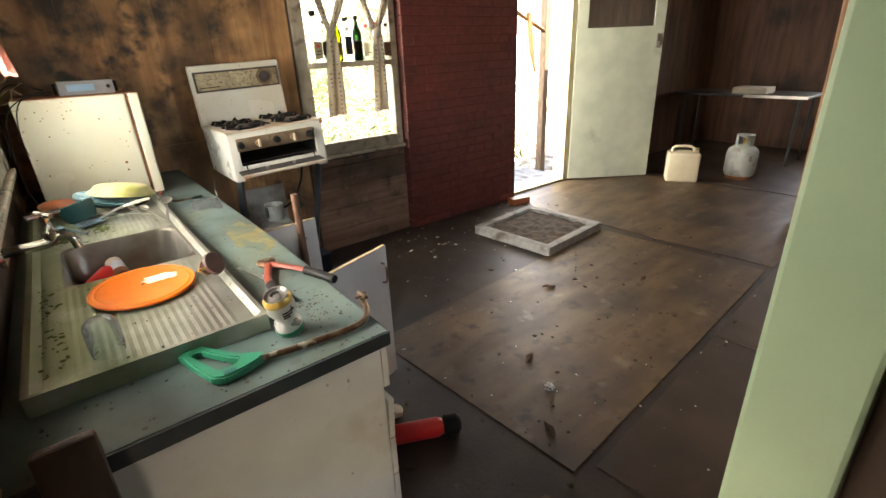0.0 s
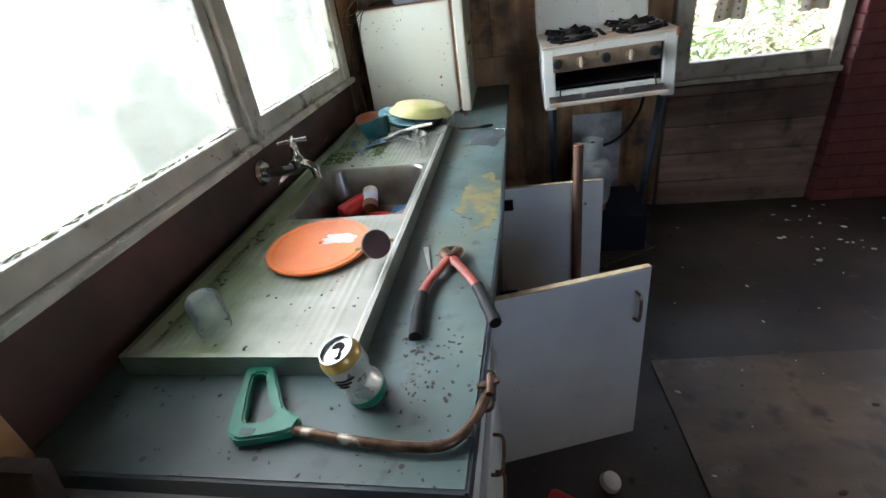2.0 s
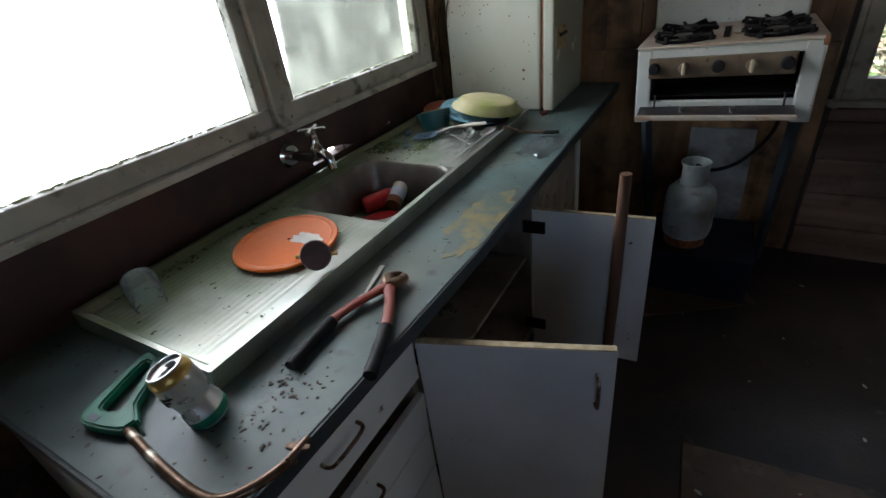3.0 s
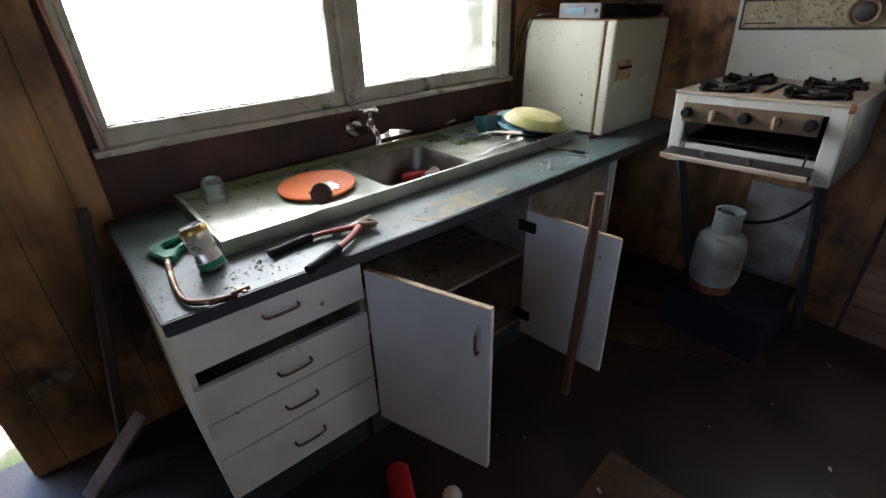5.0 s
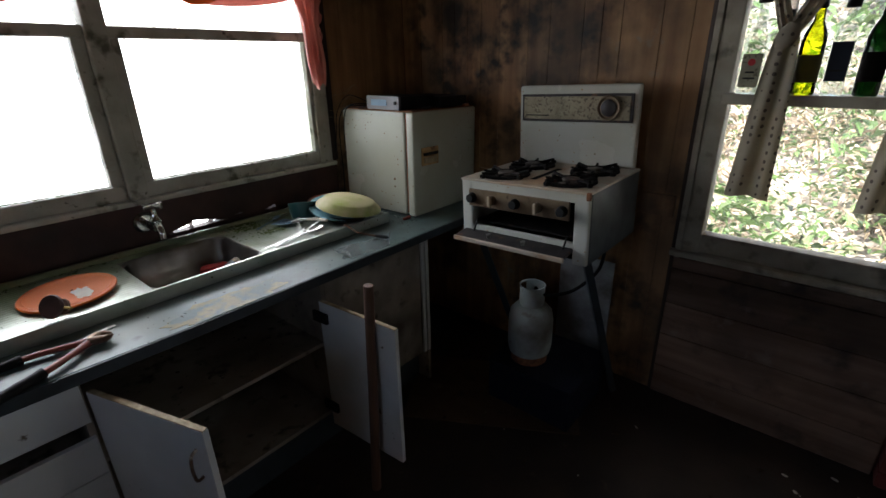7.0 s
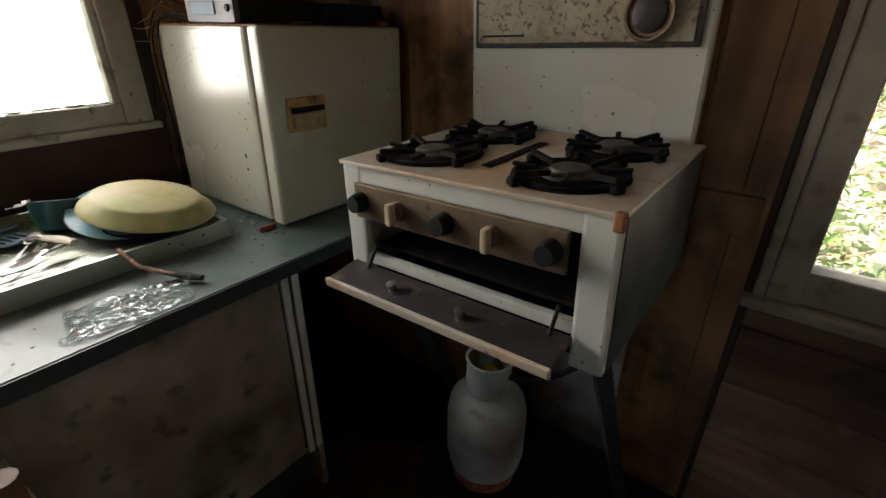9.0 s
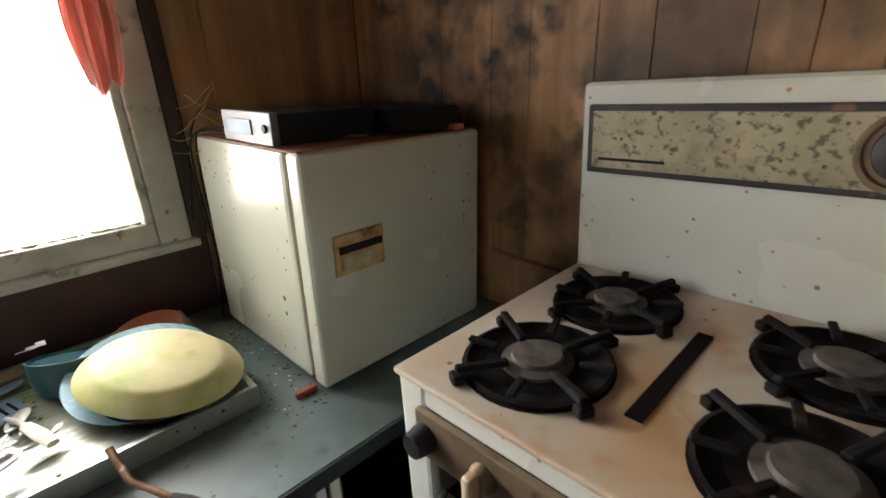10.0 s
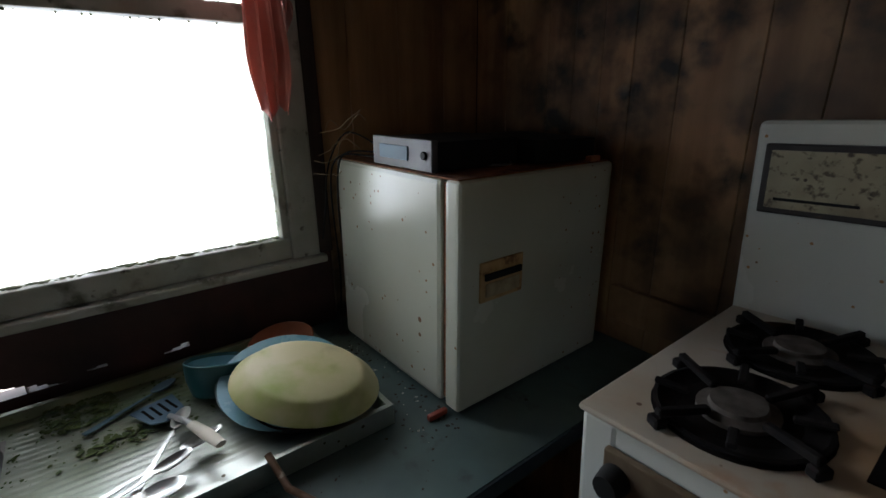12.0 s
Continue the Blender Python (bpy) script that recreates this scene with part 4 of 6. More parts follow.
tap = thing("wall_tap", "old chrome wall tap with a cross handle above the sink", "tap", WEST, 1.965, 1.012)
grow = Matrix.Translation((WEST + 0.075, 1.965, 1.012)) @ Matrix.Scale(1.3, 4)
for name, own in (("flange", lathe([(0, 0.012), (0.026, 0.012), (0.034, 0.004), (0.034, 0)], 20, m=pose(-0.056, 0, 0, 0, 90))),
                  ("body", tube(curve_points([(-0.056, 0, 0), (0.035, 0, 0.002), (0.055, 0, 0.012)], 5), 0.013, 12)),
                  ("spout", tube(curve_points([(0.045, 0, 0.013), (0.07, -0.002, 0.016), (0.092, -0.004, 0.004), (0.098, -0.005, -0.022)], 5), 0.0115, 12)),
                  ("spindle", lathe([(0.015, 0), (0.017, 0.018), (0.011, 0.026), (0.009, 0.055), (0.012, 0.061), (0.0, 0.065)], 16, m=Matrix.Translation((0.052, 0, 0.012)))),
                  ("handle_arm", tube([(0.02, -0.015, 0.074), (0.084, 0.015, 0.074)], 0.006, 10)),
                  ("handle_arm", tube([(0.037, 0.032, 0.074), (0.067, -0.032, 0.074)], 0.006, 10))):
    own.transform(grow)
    part(name, own, "tap_chrome", tap, "", True)


# ---------------------------------------------------------------- stove
def trivet(parent, x, y):
    t = part("pan_support", lathe([(0.062, 0.0), (0.092, 0.004), (0.098, 0.009), (0.104, 0.008), (0.100, 0.001), (0.072, -0.003)], 28, m=Matrix.Translation((x, y, 1.158))), "cast", parent, "sooty cast iron pan support", True)
    for k in range(8):
        arms = bmesh.new()
        a = 2 * math.pi * k / 8 + 0.3
        long = k % 2
        r0, r1 = (0.045, 0.120) if long else (0.06, 0.105)
        box(r0, r1, -0.006, 0.006, 0.003, 0.013 if long else 0.010, 0.002, bm=arms, m=Matrix.Translation((x, y, 1.158)) @ pose(0, 0, 0, 0, -6, math.degrees(a)), segments=1)
        if long:
            box(r1 - 0.012, r1 + 0.006, -0.011, 0.011, 0.0, 0.015, 0.003, bm=arms, m=Matrix.Translation((x, y, 1.158)) @ pose(0, 0, 0, 0, 0, math.degrees(a)), segments=1)
        part("arm", arms, "cast", t)
    part("burner_well", lathe([(0.106, 0.0), (0.106, 0.0012), (0.0, 0.0012)], 32, m=Matrix.Translation((x, y, 1.1582))), "soot", parent, "sooty black burner well")
    b = part("burner", lathe([(0.03, 0.0), (0.05, 0.004), (0.05, 0.010), (0.036, 0.013), (0.034, 0.019), (0.0, 0.021)], 24, m=Matrix.Translation((x, y, 1.156))), "burner", parent, "", True)
    return t


def stove():
    s = thing("gas_stove", "chipped white enamel gas stove with a tall splashback, on leaning legs", "stove", 1.04, 3.18, 0)
    x0, x1, y0, y1, z0, z1 = 0.737, 1.338, 2.925, 3.44, 0.868, 1.148
    part("side_panel", box(x0, x0 + 0.018, y0 + 0.01, y1, z0, z1, 0.006), "enamel", s)
    # right side is darker than the enamel left side
    part("side_panel", box(x1 - 0.018, x1, y0 + 0.022, y1, z0, z1, 0.003), "edge_dark", s, "dark side panel")
    # inside panels and cavity back share one even near-black
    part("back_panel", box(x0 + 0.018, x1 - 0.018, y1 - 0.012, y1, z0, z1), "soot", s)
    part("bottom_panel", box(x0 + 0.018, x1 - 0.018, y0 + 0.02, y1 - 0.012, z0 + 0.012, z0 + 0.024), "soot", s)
    part("front_stile", box(x0, x0 + 0.055, y0, y0 + 0.022, z0, z1, 0.008), "enamel", s)
    part("front_stile", box(x1 - 0.062, x1, y0, y0 + 0.022, z0, z1, 0.008), "enamel", s)
    part("front_rail", box(x0 + 0.05, x1 - 0.058, y0 + 0.002, y0 + 0.022, 1.112, z1, 0.004), "enamel", s)
    part("front_rail", box(x0 + 0.05, x1 - 0.058, y0 + 0.004, y0 + 0.024, 0.93, 0.953, 0.004), "enamel", s)
    part("grill_cavity", box(x0 + 0.05, x1 - 0.058, y0 + 0.24, y0 + 0.25, 0.9, 1.12), "soot", s, "near-black open grill cavity")
    part("grill_shelf", box(x0 + 0.05, x1 - 0.058, y0 + 0.04, y0 + 0.24, 0.958, 0.966, 0.002), "cast", s)
    hob = part("hob", box(x0 - 0.003, x1 + 0.003, y0 - 0.006, y1, z1, z1 + 0.010, 0.004), "hob", s, "greasy cream enamel hob with rusty corners")
    part("hob_vent", box(1.023, 1.045, 3.03, 3.27, z1 + 0.0102, z1 + 0.013, 0.001), "soot", hob, "black slot")
    part("rust_patch", box(x1 - 0.014, x1 + 0.0036, y0 - 0.0068, y0 + 0.008, z1 - 0.020, z1 + 0.0105, 0.004), "rust", hob, "flaking rusty corner")
    for x in (0.885, 1.195):
        for y in (3.055, 3.285):
            trivet(s, x, y)
    back = part("splashback", box(x0 - 0.006, 1.318, 3.412, 3.452, z1 - 0.02, 1.512, 0.014, segments=3), "enamel", s)
    rim = part("panel_rim", box(0.752, 1.298, 3.400, 3.411, 1.352, 1.474, 0.004), "flap", back, "tarnished frame of the dial panel")
    part("dial_panel", box(0.764, 1.286, 3.396, 3.401, 1.363, 1.463, 0.002), "speck_panel", back, "corroded cream dial panel")
    part("name_bar", box(0.778, 0.90, 3.3945, 3.396, 1.377, 1.382, 0.001), "black", back, "unreadable black lettering strip")
    dial = part("dial", lathe([(0.05, 0), (0.053, 0.012), (0.050, 0.017), (0.045, 0.016), (0.042, 0.009), (0.0, 0.009)], 32, m=pose(1.195, 3.396, 1.415, 90)), "fascia", back, "round timer dial", True)
    part("dial_centre", lathe([(0.036, 0.0), (0.034, 0.006), (0.022, 0.010), (0, 0.012)], 24, m=pose(1.195, 3.387, 1.415, 90)), "flap", dial, "", True)
    # control fascia with knobs
    fascia = part("control_fascia", box(0.782, 1.262, y0 - 0.012, y0, 1.042, 1.116, 0.003), "fascia", s, "tarnished brown metal control fascia")
    for k, (x, kind) in enumerate(((0.803, 0), (0.908, 1), (1.022, 0), (1.128, 1), (1.235, 0))):
        prof = [(0.0, 0.028), (0.017, 0.027), (0.019, 0.020), (0.022, 0.004), (0.022, 0)] if not kind else [(0, 0.016), (0.016, 0.015), (0.02, 0.004), (0.02, 0)]
        kn = part("knob", lathe(prof, 22, m=pose(x, y0 - 0.012, 1.079, 90)), "black" if not kind else "fascia", fascia, "round black knob" if not kind else "ivory lever knob", True)
        if kind:
            part("lever", box(x - 0.007, x + 0.007, y0 - 0.046, y0 - 0.026, 1.057, 1.101, 0.005), "ivory", kn)
    # drop-down flap
    m = pose(x0 + 0.02, y0 - 0.004, 0.928, 8, 0, 0)
    flap = part("grill_flap", box(0, x1 - x0 - 0.075, -0.082, 0, -0.006, 0.006, 0.003, m=m), "flap", s, "dark drop-down grill flap")
    part("flap_edge", box(-0.003, x1 - x0 - 0.072, -0.092, -0.082, -0.012, 0.008, 0.004, m=m), "hob", flap, "pale rusty front edge")
    for x in (0.16, 0.33):
        part("knob", lathe([(0.0, 0.018), (0.011, 0.016), (0.008, 0.006), (0.008, 0.0)], 12, m=m @ Matrix.Translation((x, -0.05, 0.006))), "chrome", flap, "", True)
    for x in (0.055, x1 - x0 - 0.11):
        part("stay", tube([m @ Vector((x, -0.02, 0.0)), (x0 + 0.02 + x, y0 + 0.01, 0.975)], 0.004, 8), "black", flap)
    for x in (0.775, 1.305):
        part("leg", tube([(x, 3.0, 0.868), (x + 0.012, 3.42, 0.0)], 0.022, 4), "edge_dark", s, "dark leaning timber leg")
    s.matrix_basis = pose(0.727, 3.2, 1.148, 0, -2.0, 0) @ Matrix.Diagonal((0.975, 1, 1, 1)) @ Matrix.Translation((-0.737, -3.2, -1.148)) @ s.matrix_basis
    return s


stove()


# ---------------------------------------------------------------- fridge
def fridge():
    f = thing("bar_fridge", "rust-flecked white bar fridge standing on the worktop", "fridge", 0.09, 3.27, 0.88)
    part("body", box(-0.165, 0.285, 3.0, 3.535, 0.886, 1.400, 0.012), "fridge", f)
    part("rusty_top", box(-0.160, 0.335, 3.006, 3.53, 1.3995, 1.404, 0.002), "rust", f, "rusted top")
    part("door_seal", box(0.285, 0.297, 3.008, 3.53, 0.90, 1.394, 0.002), "rust", f, "rust-brown perished seal")
    d = part("fridge_door", box(0.297, 0.345, 3.0, 3.538, 0.884, 1.402, 0.012, segments=3), "fridge", f)
    plate = part("handle_plate", box(0.345, 0.352, 3.056, 3.190, 1.138, 1.228, 0.0034, segments=3), "handle_plate", d, "rusty yellowed handle plate")
    part("handle_recess", box(0.352, 0.3545, 3.070, 3.177, 1.149, 1.180, 0.0012), "raw_edge", plate)
    part("handle_bar", box(0.352, 0.358, 3.066, 3.181, 1.188, 1.203, 0.002), "black", plate, "black grip bar")
    for y in (3.05, 3.49):
        for x in (-0.13, 0.25):
            part("foot", lathe([(0.014, 0), (0.016, 0.007)], 12, m=Matrix.Translation((x, y, 0.8805))), "black", f)
    return settle(f)


# the fridge and what stands on it are turned a little and sunk at the back
SETTLE = pose(0.347, 2.992, 0.884, -1.0, 0, 1.2) @ Matrix.Diagonal((1, 0.965, 1, 1)) @ Matrix.Translation((-0.320, -3.0, -0.880))


def settle(ob):
    ob.matrix_basis = SETTLE @ ob.matrix_basis
    return ob


fridge()

vcr = thing("video_recorder", "black video recorder with a silver front, on the fridge", "recorder", 0.14, 3.15, 1.405)
part("case", box(0.028, 0.25, 3.022, 3.27, 1.408, 1.468, 0.004), "black", vcr)
fas = part("fascia", box(0.026, 0.252, 3.004, 3.022, 1.407, 1.472, 0.003), "silver", vcr, "silver front")
part("display", box(0.06, 0.17, 3.001, 3.004, 1.425, 1.455, 0.001), "slate_blue", fas, "dusty display window")
part("button", lathe([(0, 0.006), (0.008, 0.005), (0.009, 0)], 14, m=pose(0.228, 3.004, 1.44, 90)), "black", fas, "", True)
tuner = thing("television_tuner", "dusty black receiver box with pale sockets, on the fridge", "receiver", 0.2, 3.4, 1.405)
part("case", box(0.03, 0.31, 3.30, 3.50, 1.408, 1.462, 0.004, m=Matrix.Translation((0.17, 3.4, 0)) @ pose(0, 0, 0, 0, 0, -8) @ Matrix.Translation((-0.17, -3.4, 0))), "black", tuner)
for k, x in enumerate((0.12, 0.165, 0.21)):
    part("socket", box(x, x + 0.022, 3.292, 3.302, 1.415, 1.44, 0.002), ("silver", "pale_litter", "gold")[k], tuner, ("silver socket", "white socket", "brass socket")[k])
solo("wood_strip", box(0.20, 0.335, 3.45, 3.49, 1.4045, 1.418, 0.003), "terracotta", "thin reddish wooden strip lying on the fridge", "strip")
for ob in (vcr, tuner, bpy.data.objects["wood_strip"]):
    settle(ob)


# ---------------------------------------------------------------- things on the worktop
def tumbler():
    g = solo("glass_jar", lathe([(0.030, 0.0), (0.034, 0.002), (0.036, 0.02), (0.036, 0.072), (0.033, 0.083), (0.026, 0.090), (0.018, 0.088), (0.0, 0.085), (0.0, 0.083), (0.025, 0.086), (0.030, 0.08), (0.0335, 0.07), (0.0335, 0.004)], 32,
             m=Matrix.Translation((-0.043, 1.277, 0.9165))), "jar_glass", "clear glass jar turned upside down on the drainer", "jar", smooth=True)
    g.visible_shadow = False


def beer_can():
    lean = Matrix.Translation((0.336, 1.136, 0.880)) @ pose(0, 0, 0, 9, -13, 0) @ Matrix.Scale(1.08, 4)
    c = thing("drink_can", "dented silver drink can with a gold rim, leaning on the worktop", "can", 0.318, 1.118, 0.88)
    prof = [(0.0, 0.006), (0.022, 0.004), (0.026, 0.0), (0.031, 0.008), (0.033, 0.014), (0.033, 0.03), (0.027, 0.045), (0.028, 0.055), (0.033, 0.075), (0.033, 0.102)]
    own = lathe(prof, 32)
    for v in own.verts:
        if 0.03 < v.co.z < 0.06:
            v.co.x *= 0.82 + 0.2 * noise.noise(v.co * 60)
            v.co.y *= 1.1
    own.transform(lean)
    part("body", own, "can", c, "crumpled printed tin", True)
    part("band", lathe([(0.0332, 0.101), (0.0332, 0.108), (0.029, 0.116), (0.0275, 0.118)], 32, m=lean), "gold", c, "gold shoulder", True)
    part("lid", lathe([(0.0278, 0.117), (0.028, 0.121), (0.0262, 0.121), (0.0255, 0.115), (0.0, 0.1155)], 32, m=lean), "chrome", c, "", True)
    part("green_print", lathe([(0.0313, 0.007), (0.0335, 0.014), (0.0335, 0.024)], 32, m=lean), "green", c, "band of green print", True)
    part("opening", outline([(0.011 * math.cos(a * math.pi / 7), 0.008 + 0.009 * math.sin(a * math.pi / 7)) for a in range(14)], 0.0008, m=lean @ Matrix.Translation((0, 0, 0.1157))), "soot", c, "dark drinking hole")
    part("tab", outline([(-0.006, -0.014), (0.006, -0.014), (0.007, 0.002), (-0.007, 0.002)], 0.0012, 0.0004, m=lean @ Matrix.Translation((0, 0, 0.118))), "chrome", c)
    for k in range(3):
        part("lettering", tube([lean @ Vector((0.0337 * math.cos(a), 0.0337 * math.sin(a), 0.084 - 0.007 * k)) for a in (-1.9 + 0.12 * q for q in range(9 - 2 * k))], 0.0016, 6), "black", c, "unreadable dark print")


def hacksaw():
    h = thing("hacksaw", "rusty hacksaw frame with a green plastic handle, lying on the worktop", "hacksaw", 0.3, 1.03, 0.88)
    outer = ((0.086, 1.142), (0.140, 1.148), (0.172, 1.098), (0.205, 1.046), (0.247, 1.024), (0.242, 0.998), (0.196, 0.984), (0.150, 0.976), (0.126, 0.992), (0.104, 1.07))
    inner = ((0.110, 1.122), (0.133, 1.124), (0.155, 1.086), (0.182, 1.046), (0.196, 1.032), (0.190, 1.020), (0.174, 1.014), (0.157, 1.010), (0.146, 1.016), (0.126, 1.07))
    own = bmesh.new()
    loops = [[own.verts.new((x, y, z)) for x, y in loop] for z in (0.8815, 0.9035) for loop in (outer, inner)]
    for one, two in ((0, 1), (1, 3), (3, 2), (2, 0)):
        for k in range(10):
            own.faces.new((loops[one][k], loops[one][(k + 1) % 10], loops[two][(k + 1) % 10], loops[two][k]))
    bmesh.ops.recalc_face_normals(own, faces=own.faces[:])
    bmesh.ops.bevel(own, geom=own.edges[:], offset=0.004, segments=2, affect="EDGES")
    grip = part("grip", own, "green", h, "green plastic grip", True)
    part("badge", box(0.152, 0.178, 0.986, 0.999, 0.9035, 0.9043, 0.0003), "teal", grip, "plain moulded badge")
    part("frame_tube", tube(curve_points([(0.215, 1.010, 0.892), (0.33, 0.992, 0.892), (0.44, 0.982, 0.892), (0.50, 0.99, 0.892), (0.535, 1.03, 0.892), (0.556, 1.09, 0.892)], 7), 0.0085, 12), "rust_steel", h, "rusty bent steel tube", True)
    part("bolt", tube([(0.560, 1.075, 0.905), (0.560, 1.12, 0.905)], 0.006, 10), "rust_steel", h, "", True)
    h.matrix_basis = Matrix.Translation((-0.010, 0.040, 0)) @ h.matrix_basis
    part("wing_nut", outline([(-0.02, -0.004), (-0.006, -0.007), (0.006, -0.007), (0.02, -0.004), (0.02, 0.004), (0.006, 0.007), (-0.006, 0.007), (-0.02, 0.004)], 0.006, 0.001, m=pose(0.556, 1.10, 0.901, 0, 0, 20)), "rust_steel", h)


def bolt_cutters():
    t = thing("bolt_cutters", "red-handled pincers with black grips, lying open on the worktop", "pincers", 0.45, 1.42, 0.88)
    for k, (end, mid) in enumerate((((0.392, 1.275, 0.889), (0.385, 1.43, 0.894)), ((0.552, 1.315, 0.889), (0.50, 1.45, 0.896)))):
        joint = (0.432, 1.560, 0.898)
        whole = curve_points([joint, mid, end], 8)
        cut = 9
        part("arm", tube(whole[:cut + 1], [0.0145] * 3 + [0.0115] * (cut - 2), 10, flat=0.7), "red_paint", t, "red painted arm", True)
        part("grip", tube(whole[cut:], [0.0135 + 0.0014 * (q % 3 == 0) for q in range(len(whole) - cut)], 12), "black", t, "black grip", True)
        side = 1 if k else -1
        part("jaw", tube(curve_points([(0.432, 1.555, 0.898), (0.432 + 0.018 * side, 1.585, 0.899), (0.436 + 0.004 * side, 1.612, 0.899)], 5), [0.014, 0.016, 0.018, 0.018, 0.017, 0.016, 0.014, 0.012, 0.009, 0.006, 0.003], 10, flat=0.7), "rust_steel", t, "rusty jaw", True)
    part("pivot", lathe([(0.0, 0.012), (0.009, 0.011), (0.010, 0.0)], 16, m=Matrix.Translation((0.432, 1.56, 0.9))), "rust_steel", t, "", True)


def spoon(x0, y0, x1, y1, z, z1=None, bowl=0.016, mat="chrome", label="tarnished steel spoon lying in the clutter"):
    a, b = Vector((x0, y0, z)), Vector((x1, y1, z1 if z1 else z))
    turn = math.degrees(math.atan2(b.y - a.y, b.x - a.x))
    pitch = -math.degrees(math.asin((b.z - a.z) / (b - a).length))
    m = Matrix.Translation(a) @ pose(0, 0, 0, 0, pitch, turn)
    n = (b - a).length
    s = thing("spoon", label, "spoon", *a)
    part("handle", outline([(0, -0.007), (n * 0.25, -0.006), (n * 0.72, -0.003), (n * 0.72, 0.003), (n * 0.25, 0.006), (0, 0.007)], 0.002, 0.0006, m=m), mat, s)
    part("bowl", lathe([(0, -0.006), (0.6, -0.004), (0.9, 0.0), (1.0, 0.004), (0.93, 0.0045), (0.6, -0.001), (0, -0.003)], 20,
                       m=m @ Matrix.Translation((n * 0.86, 0, 0.002)) @ Matrix.Diagonal((n * 0.15, bowl, 1, 1))), mat, s, "", True)


def orange_plate():
    m = Matrix.Translation((0.075, 1.598, 0.9205)) @ pose(0, 0, 0, 1.5, 1.0, 0)
    p = thing("orange_plate", "bright orange round plastic plate with torn paper and painted glare", "plate", 0.075, 1.598, 0.917)
    part("disc", lathe([(0.0, 0.0), (0.120, 0.0), (0.137, 0.004), (0.140, 0.009), (0.137, 0.013), (0.128, 0.0105), (0.122, 0.013), (0.116, 0.010), (0.0, 0.010)], 56, m=m), "orange", p, "", True)
    shape = []
    for k in range(26):
        a = 2 * math.pi * k / 26
        r = 0.036 * (1 + 0.45 * noise.noise((2.2 * math.cos(a), 2.2 * math.sin(a), 5.1)) + 0.12 * random.uniform(-1, 1))
        shape.append((0.052 + 1.25 * r * math.cos(a), 0.028 + 0.75 * r * math.sin(a)))
    # white patch: torn paper, with the plate's glare painted in
    part("paper", outline(shape, 0.0006, m=m @ Matrix.Translation((0, 0, 0.0105))), "paper", p, "white patch of torn paper and painted glare")
    part("hole", lathe([(0.004, 0), (0.004, 0.0008), (0, 0.0008)], 12, m=m @ Matrix.Translation((0.0, 0.01, 0.0101))), "soot", p)


def spool():
    m = Matrix.Translation((0.254, 1.532, 0.961)) @ pose(0, 0, 0, 62, 0, 37) @ Matrix.Scale(1.0, 4)
    s = thing("wooden_reel", "small maroon wooden reel with yellow peg beside the orange plate", "reel", 0.248, 1.548, 0.917)
    part("flange", lathe([(0, 0.022), (0.034, 0.022), (0.036, 0.018), (0.036, 0.012), (0.02, 0.010), (0.014, -0.004), (0.0, -0.004)], 32, m=m), "maroon", s, "", True)
    part("hub", lathe([(0.014, -0.004), (0.014, -0.016), (0.024, -0.018), (0.024, -0.026), (0, -0.026)], 28, m=m), "wood", s, "", True)
    part("peg", tube([m @ Vector((-0.050, 0.004, 0.0)), m @ Vector((0.048, -0.004, 0.0))], 0.0048, 8), "gold", s, "yellow peg", True)


def basin_things():
    c = thing("red_can", "red drink can lying in the basin", "can", -0.03, 2.10, 0.752)
    m = Matrix.Translation((-0.055, 2.075, 0.786)) @ pose(0, 0, 0, 0, 84, 55)
    part("body", lathe([(0.0, 0.0), (0.026, 0.001), (0.032, 0.01), (0.033, 0.02), (0.033, 0.10), (0.027, 0.115)], 28, m=m), "red", c, "", True)
    part("lid", lathe([(0.0275, 0.1145), (0.0275, 0.118), (0.0255, 0.117), (0.0, 0.114)], 28, m=m), "chrome", c, "", True)
    j = thing("spice_jar", "brown jar with a pale blue label tipped in the basin", "jar", 0.03, 2.17, 0.752)
    m = Matrix.Translation((0.045, 2.115, 0.784)) @ pose(0, 0, 0, 0, 70, 100)
    part("jar_body", lathe([(0.0, 0.0), (0.027, 0.002), (0.029, 0.01), (0.029, 0.045)], 26, m=m), "brown_food", j, "", True)
    part("label", lathe([(0.0295, 0.03), (0.0295, 0.07), (0.029, 0.075)], 26, m=m), "label_blue", j, "pale blue paper label", True)
    part("cap", lathe([(0.028, 0.075), (0.029, 0.078), (0.029, 0.098), (0.025, 0.102), (0.0, 0.102)], 26, m=m), "label_cream", j, "pale cap", True)
    for k in range(2):
        part("print", tube([m @ Vector((0.0305 * math.cos(a), 0.0305 * math.sin(a), 0.046 + 0.012 * k)) for a in (-0.9 + 0.2 * q for q in range(10))], 0.0018, 6), "crate", j, "unreadable blue print")
    solo("red_bowl", lathe([(0.0, 0.0), (0.045, 0.0), (0.075, 0.022), (0.083, 0.045), (0.080, 0.046), (0.072, 0.024), (0.043, 0.005), (0.0, 0.005)], 40, m=Matrix.Translation((0.10, 1.965, 0.7545)) @ pose(0, 0, 0, 3, -3)), "red", "small red plastic bowl lying in the basin", "bowl", smooth=True)
    solo("blue_sponge", box(0.13, 0.19, 2.10, 2.15, 0.752, 0.775, 0.006, m=None), "blue", "small bright blue sponge in the basin", "sponge")


